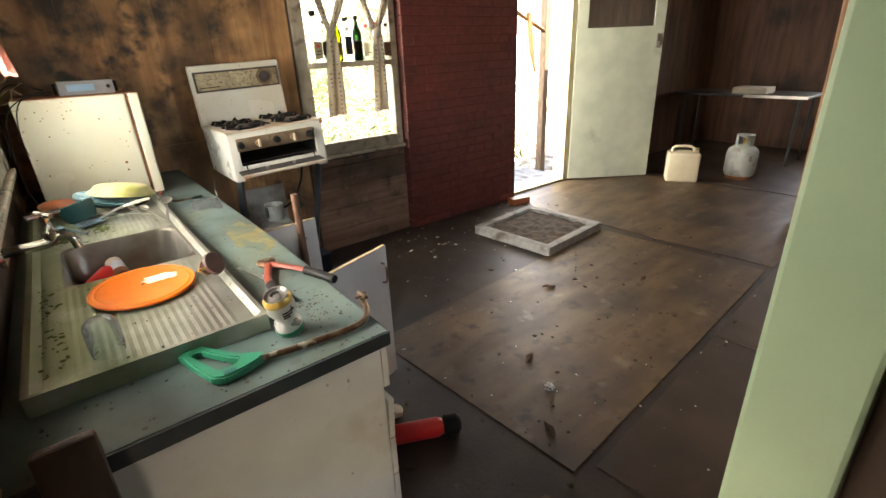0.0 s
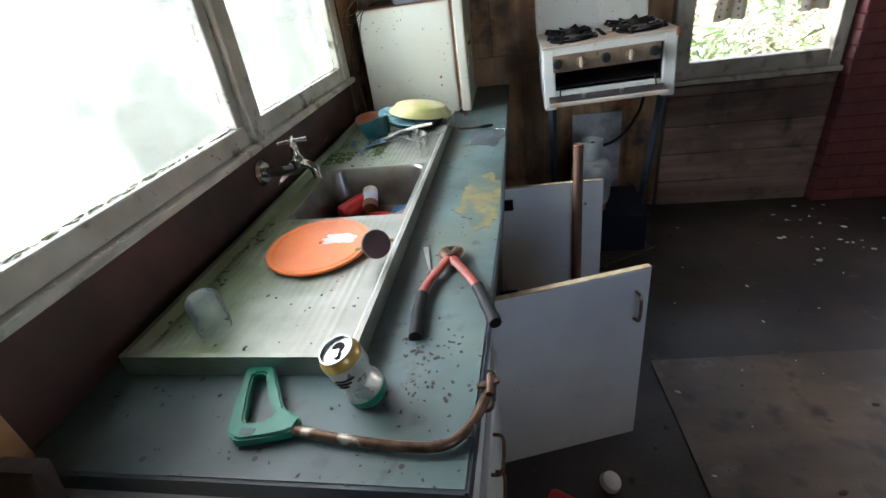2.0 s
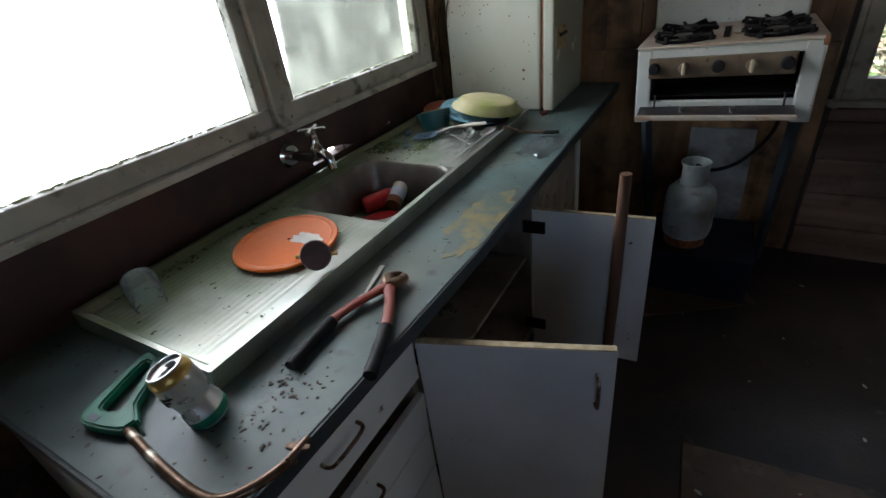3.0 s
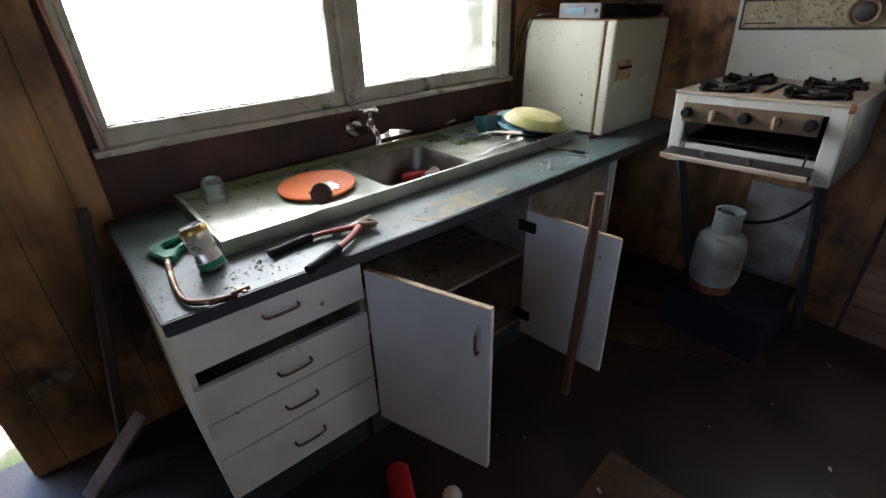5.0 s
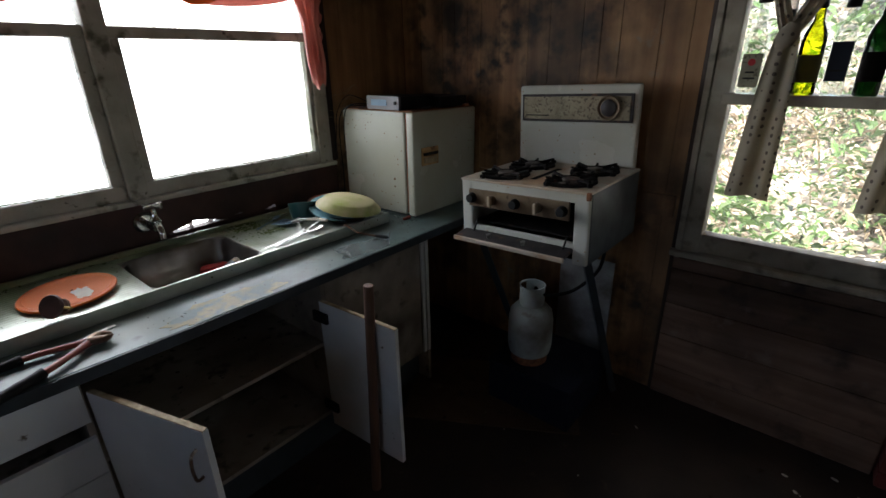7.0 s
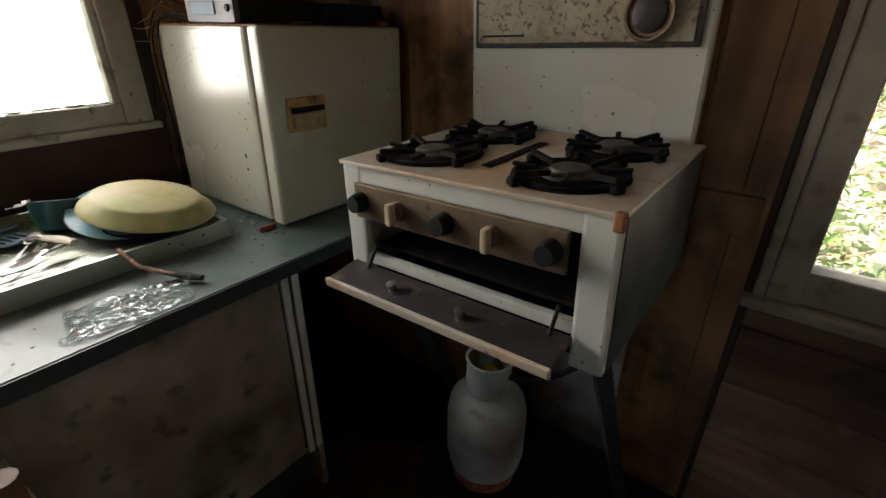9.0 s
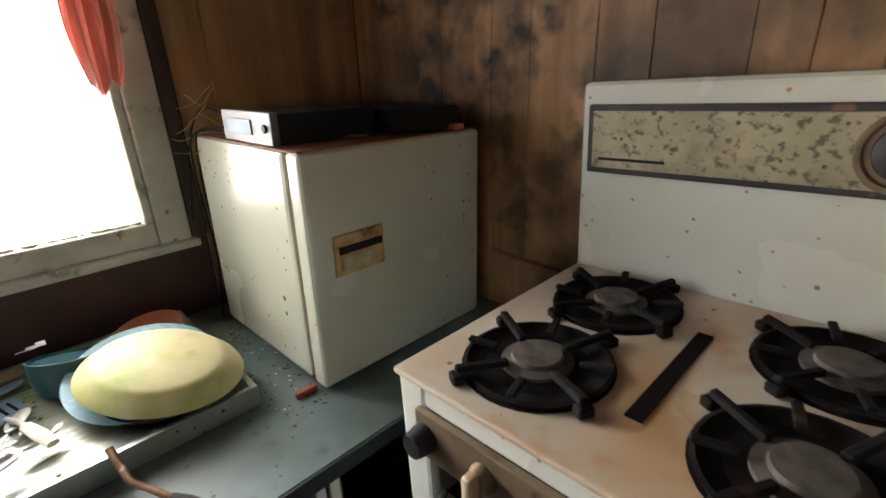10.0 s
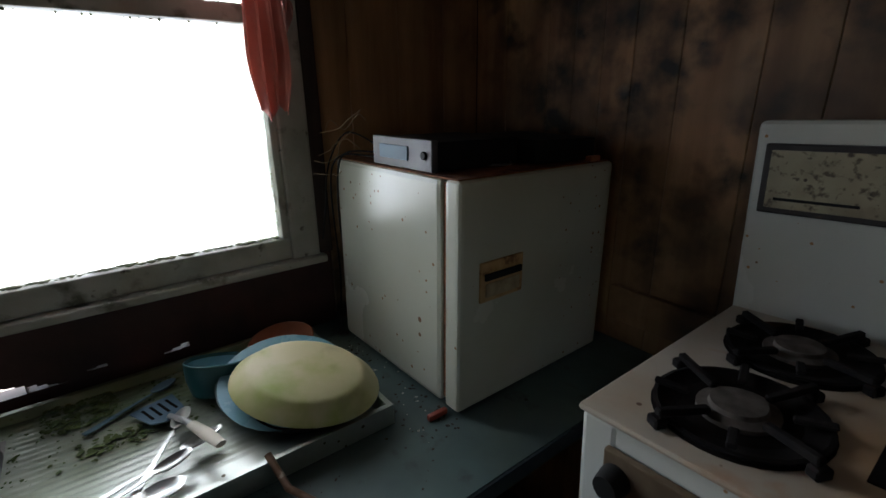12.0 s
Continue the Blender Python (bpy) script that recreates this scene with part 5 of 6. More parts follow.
def dishes():
    pan = thing("frying_pan", "blackened frying pan with a long handle, under the dishes", "pan", 0.2, 2.72, 0.928)
    part("bowl", lathe([(0.0, 0.0), (0.085, 0.0), (0.100, 0.020), (0.104, 0.025), (0.100, 0.026), (0.080, 0.006), (0, 0.006)], 40, m=Matrix.Translation((0.170, 2.725, 0.918))), "cast", pan, "", True)
    hd = part("handle", tube([(0.285, 2.61, 0.935), (0.36, 2.618, 0.910), (0.44, 2.662, 0.898)], 0.0072, 10, flat=0.7), "rust_steel", pan, "steel handle shank", True)
    part("grip", tube([(0.436, 2.660, 0.899), (0.462, 2.678, 0.895), (0.488, 2.694, 0.893)], [0.008, 0.0115, 0.009], 10, flat=0.7), "black", hd, "black grip", True)
    solo("dinner_plate", lathe([(0.0, 0.0), (0.09, 0.0), (0.125, 0.016), (0.130, 0.020), (0.125, 0.021), (0.08, 0.006), (0.0, 0.006)], 48, m=Matrix.Translation((0.088, 2.70, 0.940)) @ pose(0, 0, 0, 5, 13, 18)), "teal", "dark teal plate leaning under the cream dish", "plate", smooth=True)
    solo("side_plate", lathe([(0.0, 0.0), (0.09, 0.0), (0.138, 0.015), (0.143, 0.018), (0.138, 0.0195), (0.085, 0.006), (0.0, 0.006)], 48, m=Matrix.Translation((0.105, 2.715, 0.948)) @ pose(0, 0, 0, 6, 13, 18)), "blue_plate", "pale blue china plate leaning against the cream dish", "plate", smooth=True)
    solo("cream_dish", lathe([(0.165, 0.0), (0.170, 0.004), (0.166, 0.012), (0.15, 0.022), (0.135, 0.040), (0.12, 0.046), (0.0, 0.048)], 56, squash=0.80,
         m=Matrix.Translation((0.160, 2.738, 0.966)) @ pose(0, 0, 0, 7, 10, 52) @ Matrix.Scale(0.94, 4)), "cream", "cream oval dish upside down, green with moss", "dish", smooth=True)
    solo("teal_cup", lathe([(0.0, 0.0), (0.045, 0.0), (0.056, 0.03), (0.060, 0.062), (0.058, 0.064), (0.053, 0.03), (0.043, 0.006), (0.0, 0.006)], 36, m=Matrix.Translation((-0.015, 2.592, 0.916)) @ pose(0, 0, 0, -10, -14) @ Matrix.Scale(1.18, 4)), "teal", "dark teal enamel cup on the drainer", "cup", smooth=True)
    # the cup's pale blue inside, added as a shell of its own
    solo("cup_lining", lathe([(0.0, 0.0), (0.041, 0.0), (0.0525, 0.027), (0.0558, 0.05), (0.0545, 0.05), (0.051, 0.028), (0.04, 0.003), (0, 0.003)], 32, m=Matrix.Translation((-0.015, 2.592, 0.916)) @ pose(0, 0, 0, -10, -14) @ Matrix.Scale(1.18, 4) @ Matrix.Translation((0, 0, 0.0075))), "blue_plate", "pale blue lining of the teal cup", "saucer", smooth=True)
    solo("terracotta_bowl", lathe([(0.0, 0.0), (0.035, 0.0), (0.065, 0.022), (0.075, 0.045), (0.072, 0.046), (0.062, 0.024), (0.033, 0.005), (0.0, 0.005)], 40, m=Matrix.Translation((-0.088, 2.775, 0.915)) @ pose(0, 0, 0, 7, 4) @ Matrix.Diagonal((1.12, 1.12, 0.95, 1))), "terracotta", "orange-brown bowl leaning behind the dishes", "bowl", smooth=True)
    s = thing("slotted_spatula", "blue-black nylon slotted spatula with a grey handle", "spatula", 0.0, 2.5, 0.918)
    m = Matrix.Translation((-0.045, 2.462, 0.922)) @ pose(0, 0, 0, 0, -4, 16)
    part("blade", outline([(0, -0.045), (0.085, -0.035), (0.10, -0.012), (0.10, 0.012), (0.085, 0.035), (0, 0.045)], 0.003, 0.001, m=m), "slate_blue", s)
    for k in range(4):
        part("slot", box(0.015, 0.07, -0.027 + 0.016 * k, -0.021 + 0.016 * k, 0.0031, 0.0037, m=m), "soot", s, "dark slot")
    part("neck", tube([m @ Vector((0.09, 0, 0.004)), m @ Vector((0.16, 0, 0.02)), m @ Vector((0.20, 0, 0.022))], 0.006, 10), "chrome", s, "", True)
    part("handle", tube([m @ Vector((0.19, 0, 0.022)), m @ Vector((0.25, 0, 0.024)), m @ Vector((0.30, 0, 0.022))], [0.010, 0.013, 0.010], 12, flat=0.6), "label_cream", s, "grey-white handle", True)
    spoon(0.255, 2.225, 0.304, 2.475, 0.932, 0.968, 0.024)
    spoon(0.255, 2.27, 0.20, 2.50, 0.925, 0.945, 0.016)
    spoon(0.22, 2.30, 0.16, 2.56, 0.925, 0.94, 0.015)
    spoon(0.24, 2.40, 0.05, 2.52, 0.93, 0.94, 0.016)
    spoon(0.353, 1.640, 0.398, 1.470, 0.883, None, 0.010, label="small tarnished teaspoon beside the pincers")
    spoon(-0.02, 2.34, -0.12, 2.52, 0.920, None, 0.015, "slate_blue", "dark blue plastic spoon on the drainer")
    solo("peg_red", box(0.335, 0.347, 2.935, 2.985, 0.881, 0.895, 0.003), "red_paint", "small red plastic peg beside the fridge", "peg")



def plastic_film():
    def place(u, v):
        edge = 1 + 0.25 * noise.noise((4 * u, 4 * v, 2.0))
        a, b = (u - 0.5) * edge, (v - 0.5) * edge
        crease = abs(noise.noise((9 * u, 9 * v, 0))) + 0.6 * abs(noise.noise((21 * u, 17 * v, 3)))
        return (min(0.546, 0.475 + 0.13 * a + 0.05 * b), 2.55 + 0.22 * b - 0.03 * a, 0.882 + 0.010 * crease)
    f = solo("plastic_film", sheet(34, 46, place, thick=0.0005), "film", "crinkled scrap of clear plastic film on the worktop", "plastic film")
    f.visible_shadow = False


plastic_film()
tumbler()
beer_can()
hacksaw()
bolt_cutters()
orange_plate()
spool()
basin_things()
dishes()


def crumbs(name, label, count, area, z, sizes, mat, lift=None):
    """Scattered bits lying on a surface, as one mass."""
    bm = bmesh.new()
    for _ in range(count):
        x, y = random.uniform(*area[:2]), random.uniform(*area[2:])
        r = random.uniform(*sizes) * random.uniform(0.5, 1)
        m = Matrix.LocRotScale((x, y, z + r * 0.15), Euler((0, 0, random.uniform(0, 6.3))), (r * random.uniform(1, 2.2), r, r * 0.4))
        bmesh.ops.create_icosphere(bm, subdivisions=1, radius=1, matrix=m)
    return solo(name, bm, mat, label, "debris", "stuff")


crumbs("worktop_crumbs", "dark crumbs and dead insects on the worktop", 130, (0.30, 0.54, 0.96, 2.9), 0.8805, (0.001, 0.0034), "litter")
crumbs("worktop_crumbs", "dark crumbs and dead insects on the worktop", 50, (-0.2, 0.5, 0.95, 1.15), 0.8805, (0.001, 0.004), "litter")
crumbs("worktop_crumbs", "dark droppings clustered on the worktop beside the can", 70, (0.36, 0.49, 1.12, 1.29), 0.8805, (0.0015, 0.0045), "litter")
crumbs("drainer_crumbs", "dark crumbs on the steel drainer", 70, (-0.19, 0.25, 1.2, 1.8), 0.9165, (0.001, 0.0042), "litter")
crumbs("drainer_algae", "green algae clumps on the steel drainer", 260, (-0.20, 0.08, 2.22, 2.66), 0.9155, (0.001, 0.0045), "moss")
crumbs("drainer_algae", "thick green algae patch behind the spatula", 170, (-0.18, -0.06, 2.27, 2.40), 0.9155, (0.002, 0.008), "moss")
crumbs("drainer_algae", "thick green algae streak beside the spatula", 90, (0.0, 0.06, 2.33, 2.44), 0.9155, (0.002, 0.007), "moss")
crumbs("drainer_algae", "green algae clumps along the back of the drainer", 90, (-0.20, -0.12, 1.25, 1.85), 0.9155, (0.002, 0.007), "moss")
crumbs("worktop_litter", "pale scraps and dirt between the dishes and the fridge", 35, (-0.1, 0.40, 2.89, 2.99), 0.8805, (0.001, 0.004), "pale_litter")
crumbs("worktop_litter", "dark dirt between the dishes and the fridge", 80, (-0.15, 0.42, 2.89, 2.99), 0.8805, (0.0015, 0.005), "litter")
crumbs("floor_crumbs", "pale chips and dust scattered over the floor", 70, (0.7, 4.2, 0.4, 3.4), 0.0075, (0.002, 0.008), "pale_litter")
crumbs("floor_crumbs", "dark litter scattered over the floor", 200, (0.7, 4.2, 0.4, 3.4), 0.0075, (0.003, 0.014), "litter")
crumbs("hearth_crumbs", "broken chips around the hearth slab", 90, (2.0, 3.5, 2.6, 3.45), 0.003, (0.003, 0.012), "pale_litter")
crumbs("shelf_crumbs", "droppings and crumbs on the cabinet shelf", 60, (-0.1, 0.45, 1.55, 2.25), 0.5465, (0.002, 0.008), "litter")
crumbs("sill_dirt", "flaked paint and dirt along the window sill", 90, (-0.212, -0.2, 1.05, 2.95), 1.1205, (0.002, 0.006), "pale_litter")


# ---------------------------------------------------------------- under and beside the stove
def gas_bottle(name, label, x, y, z, r, h, mat="gas"):
    g = thing(name, label, "gas bottle", x, y, z)
    m = Matrix.Translation((x, y, z))
    b = part("tank", lathe([(0.0, 0.03), (r * 0.7, 0.03), (r * 0.93, 0.05), (r, 0.09), (r, h * 0.56), (r * 0.93, h * 0.66), (r * 0.7, h * 0.73), (r * 0.3, h * 0.765), (0, h * 0.77)], 40, m=m), mat, g, "", True)
    part("foot_ring", lathe([(r * 0.80, 0.0), (r * 0.83, 0.0), (r * 0.83, 0.045), (r * 0.80, 0.045)], 36, m=m), "rust", g, "rusty foot ring", True)
    own = lathe([(r * 0.52, h * 0.74), (r * 0.55, h * 0.80), (r * 0.55, h * 0.97), (r * 0.58, h), (r * 0.52, h), (r * 0.51, h * 0.80), (r * 0.49, h * 0.74)], 36, m=m)
    gone = [f for f in own.faces if h * 0.80 < f.calc_center_median().z - z < h * 0.97 and f.calc_center_median().x - x < 0 and abs(f.calc_center_median().y - y) < r * 0.25]
    bmesh.ops.delete(own, geom=gone, context="FACES")
    part("collar", own, mat, g, "", True)
    v = part("valve", lathe([(0.012, h * 0.75), (0.014, h * 0.83), (0.010, h * 0.84), (0.018, h * 0.86), (0.018, h * 0.91), (0, h * 0.915)], 16, m=m), "gold", g, "brass valve", True)
    return g


crate = thing("storage_crate", "dark blue plastic crate under the gas bottle", "crate", 1.06, 3.2, 0)
part("base", box(0.84, 1.28, 3.0, 3.40, 0.002, 0.012, 0.002), "crate", crate)
for args in ((0.84, 0.855, 3.0, 3.40), (1.265, 1.28, 3.0, 3.40), (0.855, 1.265, 3.0, 3.015), (0.855, 1.265, 3.385, 3.40)):
    part("side", box(*args, 0.012, 0.222, 0.003), "crate", crate)
part("lid", box(0.833, 1.287, 2.993, 3.407, 0.222, 0.232, 0.004), "crate", crate)
gas_bottle("gas_bottle", "grey-white gas bottle standing on a blue crate below the stove", 0.988, 3.135, 0.232, 0.108, 0.405)
solo("gas_hose", tube(curve_points([(0.99, 3.16, 0.61), (1.06, 3.14, 0.60), (1.16, 3.2, 0.63), (1.25, 3.25, 0.74), (1.27, 3.25, 0.87)], 8), 0.008, 10), "black", "black rubber hose from the gas bottle to the stove", "hose", smooth=True)
solo("backing_board", box(0.93, 1.22, 3.545, 3.56, 0.0, 0.66, 0.002, m=None), "concrete", "pale cement board leaning on the wall below the stove", "board")
solo("broom_stick", tube([(0.812, 2.235, 0.0), (0.818, 2.255, 0.45), (0.820, 2.275, 0.915)], [0.019, 0.019, 0.018], 12), "wood", "brown wooden stick leaning on the open cabinet door", "stick", smooth=True)
post = thing("leaning_plank", "dark brown timber plank leaning on the end of the worktop", "plank", -0.13, 0.74, 0)
part("plank", box(-0.055, 0.035, -0.016, 0.016, 0, 0.985, 0.008, m=Matrix.Translation((-0.12, 0.735, 0.003)) @ pose(0, 0, 0, -10.5, 0, 0)), "dark_timber", post)
solo("pale_offcut", box(-0.03, 0.03, -0.01, 0.01, 0, 0.32, 0.004, m=Matrix.Translation((0.0, 0.60, 0.012)) @ pose(0, 0, 0, -48, 12, 20)), "plank", "pale offcut of board lying against the plank", "offcut")

ext = thing("red_torch", "red cylinder with a black head lying on the floor", "torch", 0.8, 1.4, 0)
lie = Matrix.Translation((0.655, 1.458, 0.047)) @ pose(0, 0, 0, 0, 90, -26.5)
part("barrel", lathe([(0.0, 0.0), (0.036, 0.0), (0.042, 0.01), (0.042, 0.30), (0.030, 0.325)], 28, m=lie), "red", ext, "", True)
part("head", lathe([(0.030, 0.323), (0.046, 0.335), (0.046, 0.385), (0.03, 0.40), (0, 0.40)], 24, m=lie), "black", ext, "black head", True)
solo("white_knob", lathe([(0.0, 0.0), (0.022, 0.002), (0.034, 0.02), (0.030, 0.042), (0.014, 0.05), (0.0, 0.05)], 20, m=Matrix.Translation((0.845, 1.55, 0.002)) @ pose(0, 0, 0, 12, 20)), "pale_litter", "small white ceramic knob on the floor", "knob", smooth=True)
own = bmesh.new()
bmesh.ops.create_icosphere(own, subdivisions=3, radius=0.028)
for v in own.verts:
    v.co *= 0.75 + 0.5 * noise.noise(v.co * 70)
    v.co.z *= 0.7
own.transform(Matrix.Translation((1.505, 1.19, 0.026)))
solo("foil_ball", own, "foil", "crumpled ball of bluish foil on the plywood", "foil")
for x, y, a in ((1.62, 1.42, 20), (2.33, 1.87, -35), (1.30, 1.02, 70), (2.9, 1.5, 10)):
    leaf = sheet(8, 3, lambda u, v: (0.09 * (u - .5), 0.03 * (v - .5) * (1.2 - abs(2 * u - 1)), 0.010 + 0.012 * (2 * v - 1) ** 2 + 0.006 * math.sin(6 * u)), thick=0.001)
    leaf.transform(Matrix.Translation((x, y, 0)) @ pose(0, 0, 0, 0, 0, a))
    solo("dry_leaf", leaf, "wood", "curled brown dry leaf on the floor", "leaf", group="dry leaves on the floor", smooth=True)

# ---------------------------------------------------------------- cables and cobwebs by the fridge
for k, pts in enumerate((((0.03, 3.03, 1.43), (-0.06, 2.985, 1.425), (-0.12, 2.985, 1.36), (-0.14, 2.99, 1.2), (-0.10, 2.992, 1.08)),
                         ((0.02, 3.02, 1.42), (-0.08, 2.975, 1.415), (-0.17, 2.985, 1.32), (-0.19, 3.0, 1.05), (-0.16, 2.97, 0.885)),
                         ((0.0, 3.05, 1.44), (-0.12, 3.02, 1.47), (-0.185, 2.99, 1.38), (-0.185, 2.97, 1.26), (-0.20, 2.96, 1.17)))):
    solo("cable", tube(curve_points(pts, 8), 0.0026, 8), "black", "thin black cable hanging down beside the fridge", "cable", group="cables by the fridge", smooth=True)
for k in range(5):
    a = Vector((-0.195, 2.96 + 0.01 * k, 1.36 + 0.03 * k))
    pts = [a + Vector((0.03 * q + random.uniform(-.015, .015), 0.012 * q + random.uniform(-.015, .015), 0.018 * q * (1 if k % 2 else 0.4) + random.uniform(-.02, .02))) for q in range(5)]
    solo("dry_twig", tube(curve_points(pts, 5), 0.0012, 6), "straw", "pale dry twig between window and fridge", "twig", group="dry twigs", smooth=True)
solo("cable", tube(curve_points([(0.25, 3.15, 1.412), (0.29, 3.22, 1.41), (0.22, 3.27, 1.415), (0.30, 3.30, 1.41)], 8), 0.003, 8), "silver", "pale grey cable lying on the fridge", "cable", smooth=True)


# ---------------------------------------------------------------- curtains
def fold(u, k, depth):
    return depth * math.sin(k * u) + 0.4 * depth * math.sin(2.3 * k * u + 1)


def pink_curtain():
    c = thing("pink_curtain", "faded pink cotton curtain draped and knotted over the sink window", "curtain", -0.17, 2.0, 1.5)

    def tail(u, v):
        pinch = 0.35 + 0.65 * abs(v - 0.28) if v < 0.28 else 0.53 + 0.47 * (v - 0.28)
        width = 0.25 * (1 - 0.76 * v) * (0.78 + 0.22 * math.cos(7 * v))
        return (-0.172 + 0.085 * v + 0.018 * math.sin(19 * u + 3 * v) + 0.007 * math.sin(41 * u + 5 * v), 2.845 + (u - 0.5) * width - 0.02 * v, 2.02 - 0.475 * v - 0.035 * v * math.sin(4 * u + 0.2) ** 2 - 0.006 * v * math.sin(31 * u))

    part("tail", sheet(40, 24, tail, thick=0.0012), "pink", c, "ragged hanging end", True)

    def ruffle(u, v):
        return (-0.165 + 0.02 * math.sin(15 * u + 2), 2.905 + 0.045 * (v - 0.4) * (1 - 0.6 * u), 1.93 - 0.20 * u - 0.02 * math.sin(9 * v))

    part("ruffle", sheet(24, 10, ruffle, thick=0.0012), "pink", c, "", True)

    def swag(y0, y1, sag, top):
        def place(u, v):
            droop = 4 * u * (1 - u)
            return (-0.185 + 0.018 * math.sin(9 * v + 4 * u), y0 + (y1 - y0) * u, top - sag * droop * (0.35 + 0.65 * v) - 0.10 * v + 0.006 * math.sin(22 * v))
        return sheet(36, 20, place, thick=0.0012)

    part("swag", swag(1.98, 2.89, 0.075, 2.04), "pink", c, "drooping swag", True)
    part("swag", swag(1.02, 1.93, 0.17, 2.05), "pink", c, "drooping swag", True)

    def strip(u, v):
        return (-0.215 + 0.008 * math.sin(8 * v + 3 * u), 1.0 - 0.028 * (1 - 0.6 * v) * (u - 0.2) + 0.04 * v, 2.05 - 0.93 * v)

    part("side_strip", sheet(5, 30, strip, thick=0.0012), "pink", c, "thin frayed edge beside the frame", True)
    part("patch", sheet(14, 8, lambda u, v: (-0.172 + 0.01 * math.sin(11 * u), 2.235 + 0.19 * u, 1.945 - (0.045 + 0.035 * math.sin(2.6 * u + 0.4)) * v - 0.01 * u), thick=0.0012), "orange_cloth", c, "orange cloth scrap", True)
    part("rod", tube([(-0.20, 0.98, 2.05), (-0.20, 2.99, 2.05)], 0.006, 8), "frame", c)


def dotted_curtain(xk, xb0, xb1, xt0, xt1, group):
    c = thing("dotted_curtain", "cream dotted cotton curtain knotted in the stove window", "curtain", xk, 3.48, 1.1, group=group)

    def lower(u, v):
        w = 0.035 + (0.5 * (xb1 - xb0) - 0.03) * v ** 0.7
        xc = xk + ((xb0 + xb1) / 2 - xk) * v
        return (xc + w * (2 * u - 1), 3.478 + 0.012 * math.sin(11 * u + 2 * v) * (0.4 + v), 1.70 - 0.60 * v + 0.012 * math.sin(3 * u) * v)

    part("tail", sheet(22, 24, lower, thick=0.0012), "dotted", c, "hanging end", True)
    for a, b in ((xt0, xt0 + 0.06), (xt1 - 0.06, xt1)):
        def upper(u, v, a=a, b=b):
            x = (a + (b - a) * u) * v + (xk + 0.05 * (u - 0.5)) * (1 - v)
            return (x, 3.482 + 0.012 * math.sin(14 * u + 3 * v), 1.69 + 0.36 * v - 0.06 * math.sin(math.pi * v) * (0.3 if u < 0.5 else 0.6))
        part("drape", sheet(14, 18, upper, thick=0.0012), "dotted", c, "gathered upper drape", True)
    part("knot", lathe([(0.0, 0.05), (0.022, 0.04), (0.033, 0.01), (0.03, -0.02), (0.016, -0.045), (0, -0.05)], 16, m=Matrix.Translation((xk, 3.475, 1.69)) @ pose(0, 0, 0, 0, 25)), "dotted", c, "", True)


pink_curtain()
dotted_curtain(1.735, 1.645, 1.785, 1.60, 1.92, "dotted curtains")
dotted_curtain(2.125, 2.055, 2.175, 1.95, 2.29, "dotted curtains")
solo("curtain_wire", tube([(1.51, 3.50, 2.052), (2.35, 3.50, 2.052)], 0.003, 6), "rust_steel", "thin wire carrying the dotted curtains", "curtain wire")


# ---------------------------------------------------------------- bottles on the window rail
def bottle(x, h, r, mat, cap, label_mat, label_z, text, label, square=False, shoulder=0.6):
    y, z = 3.552, 1.4925
    b = thing("bottle", label, "bottle", x, y, z, group="bottles on the window rail")
    m = Matrix.Translation((x, y, z))
    prof = [(0.0, 0.002), (r * 0.9, 0.0), (r, 0.006), (r, h * shoulder), (r * 0.85, h * (shoulder + 0.08)), (r * 0.42, h * (shoulder + 0.2)), (r * 0.36, h * 0.93), (r * 0.42, h * 0.94), (r * 0.42, h * 0.97)]
    n = 4 if square else 28
    own = lathe(prof, n, m=m @ pose(0, 0, 0, 0, 0, 45 if square else 0) @ (Matrix.Scale(1.25, 4) if square else Matrix.Identity(4)))
    g = part("glass", own, mat, b, "", not square)
    g.visible_shadow = False
    k = 1.25 if square else 1.0
    part("cap", lathe([(r * 0.46 * k, h * 0.93 * k), (r * 0.46 * k, h * 1.02 * k), (0, h * 1.02 * k)], 18, m=m), cap, b, "", True)
    if label_mat:
        lo, hi = label_z
        if square:
            part("label", box(x - r * 0.80, x + r * 0.80, y - r * 0.90, y - r * 0.888, z + h * lo * k, z + h * hi * k), label_mat, b, "front label")
        else:
            arc = [(r * 1.012 * math.cos(a), r * 1.012 * math.sin(a)) for a in (math.pi * (1.08 + 0.84 * q / 14) for q in range(15))]
            own = bmesh.new()
            low = [own.verts.new((x + p, y + q, z + h * lo)) for p, q in arc]
            high = [own.verts.new((x + p, y + q, z + h * hi)) for p, q in arc]
            for q in range(14):
                own.faces.new((low[q], low[q + 1], high[q + 1], high[q]))
            bmesh.ops.solidify(own, geom=own.faces[:], thickness=0.0006)
            part("label", own, label_mat, b, "front label", True)
        for q in range(text):
            zz = z + h * k * (lo + (hi - lo) * (0.25 + 0.18 * q))
            part("print", box(x - r * (0.5 - 0.12 * q), x + r * (0.5 - 0.12 * q), y - r * 1.04, y - r * 1.024, zz, zz + 0.006), "black" if label_mat != "black" else "silver", b, "unreadable print")
    return b


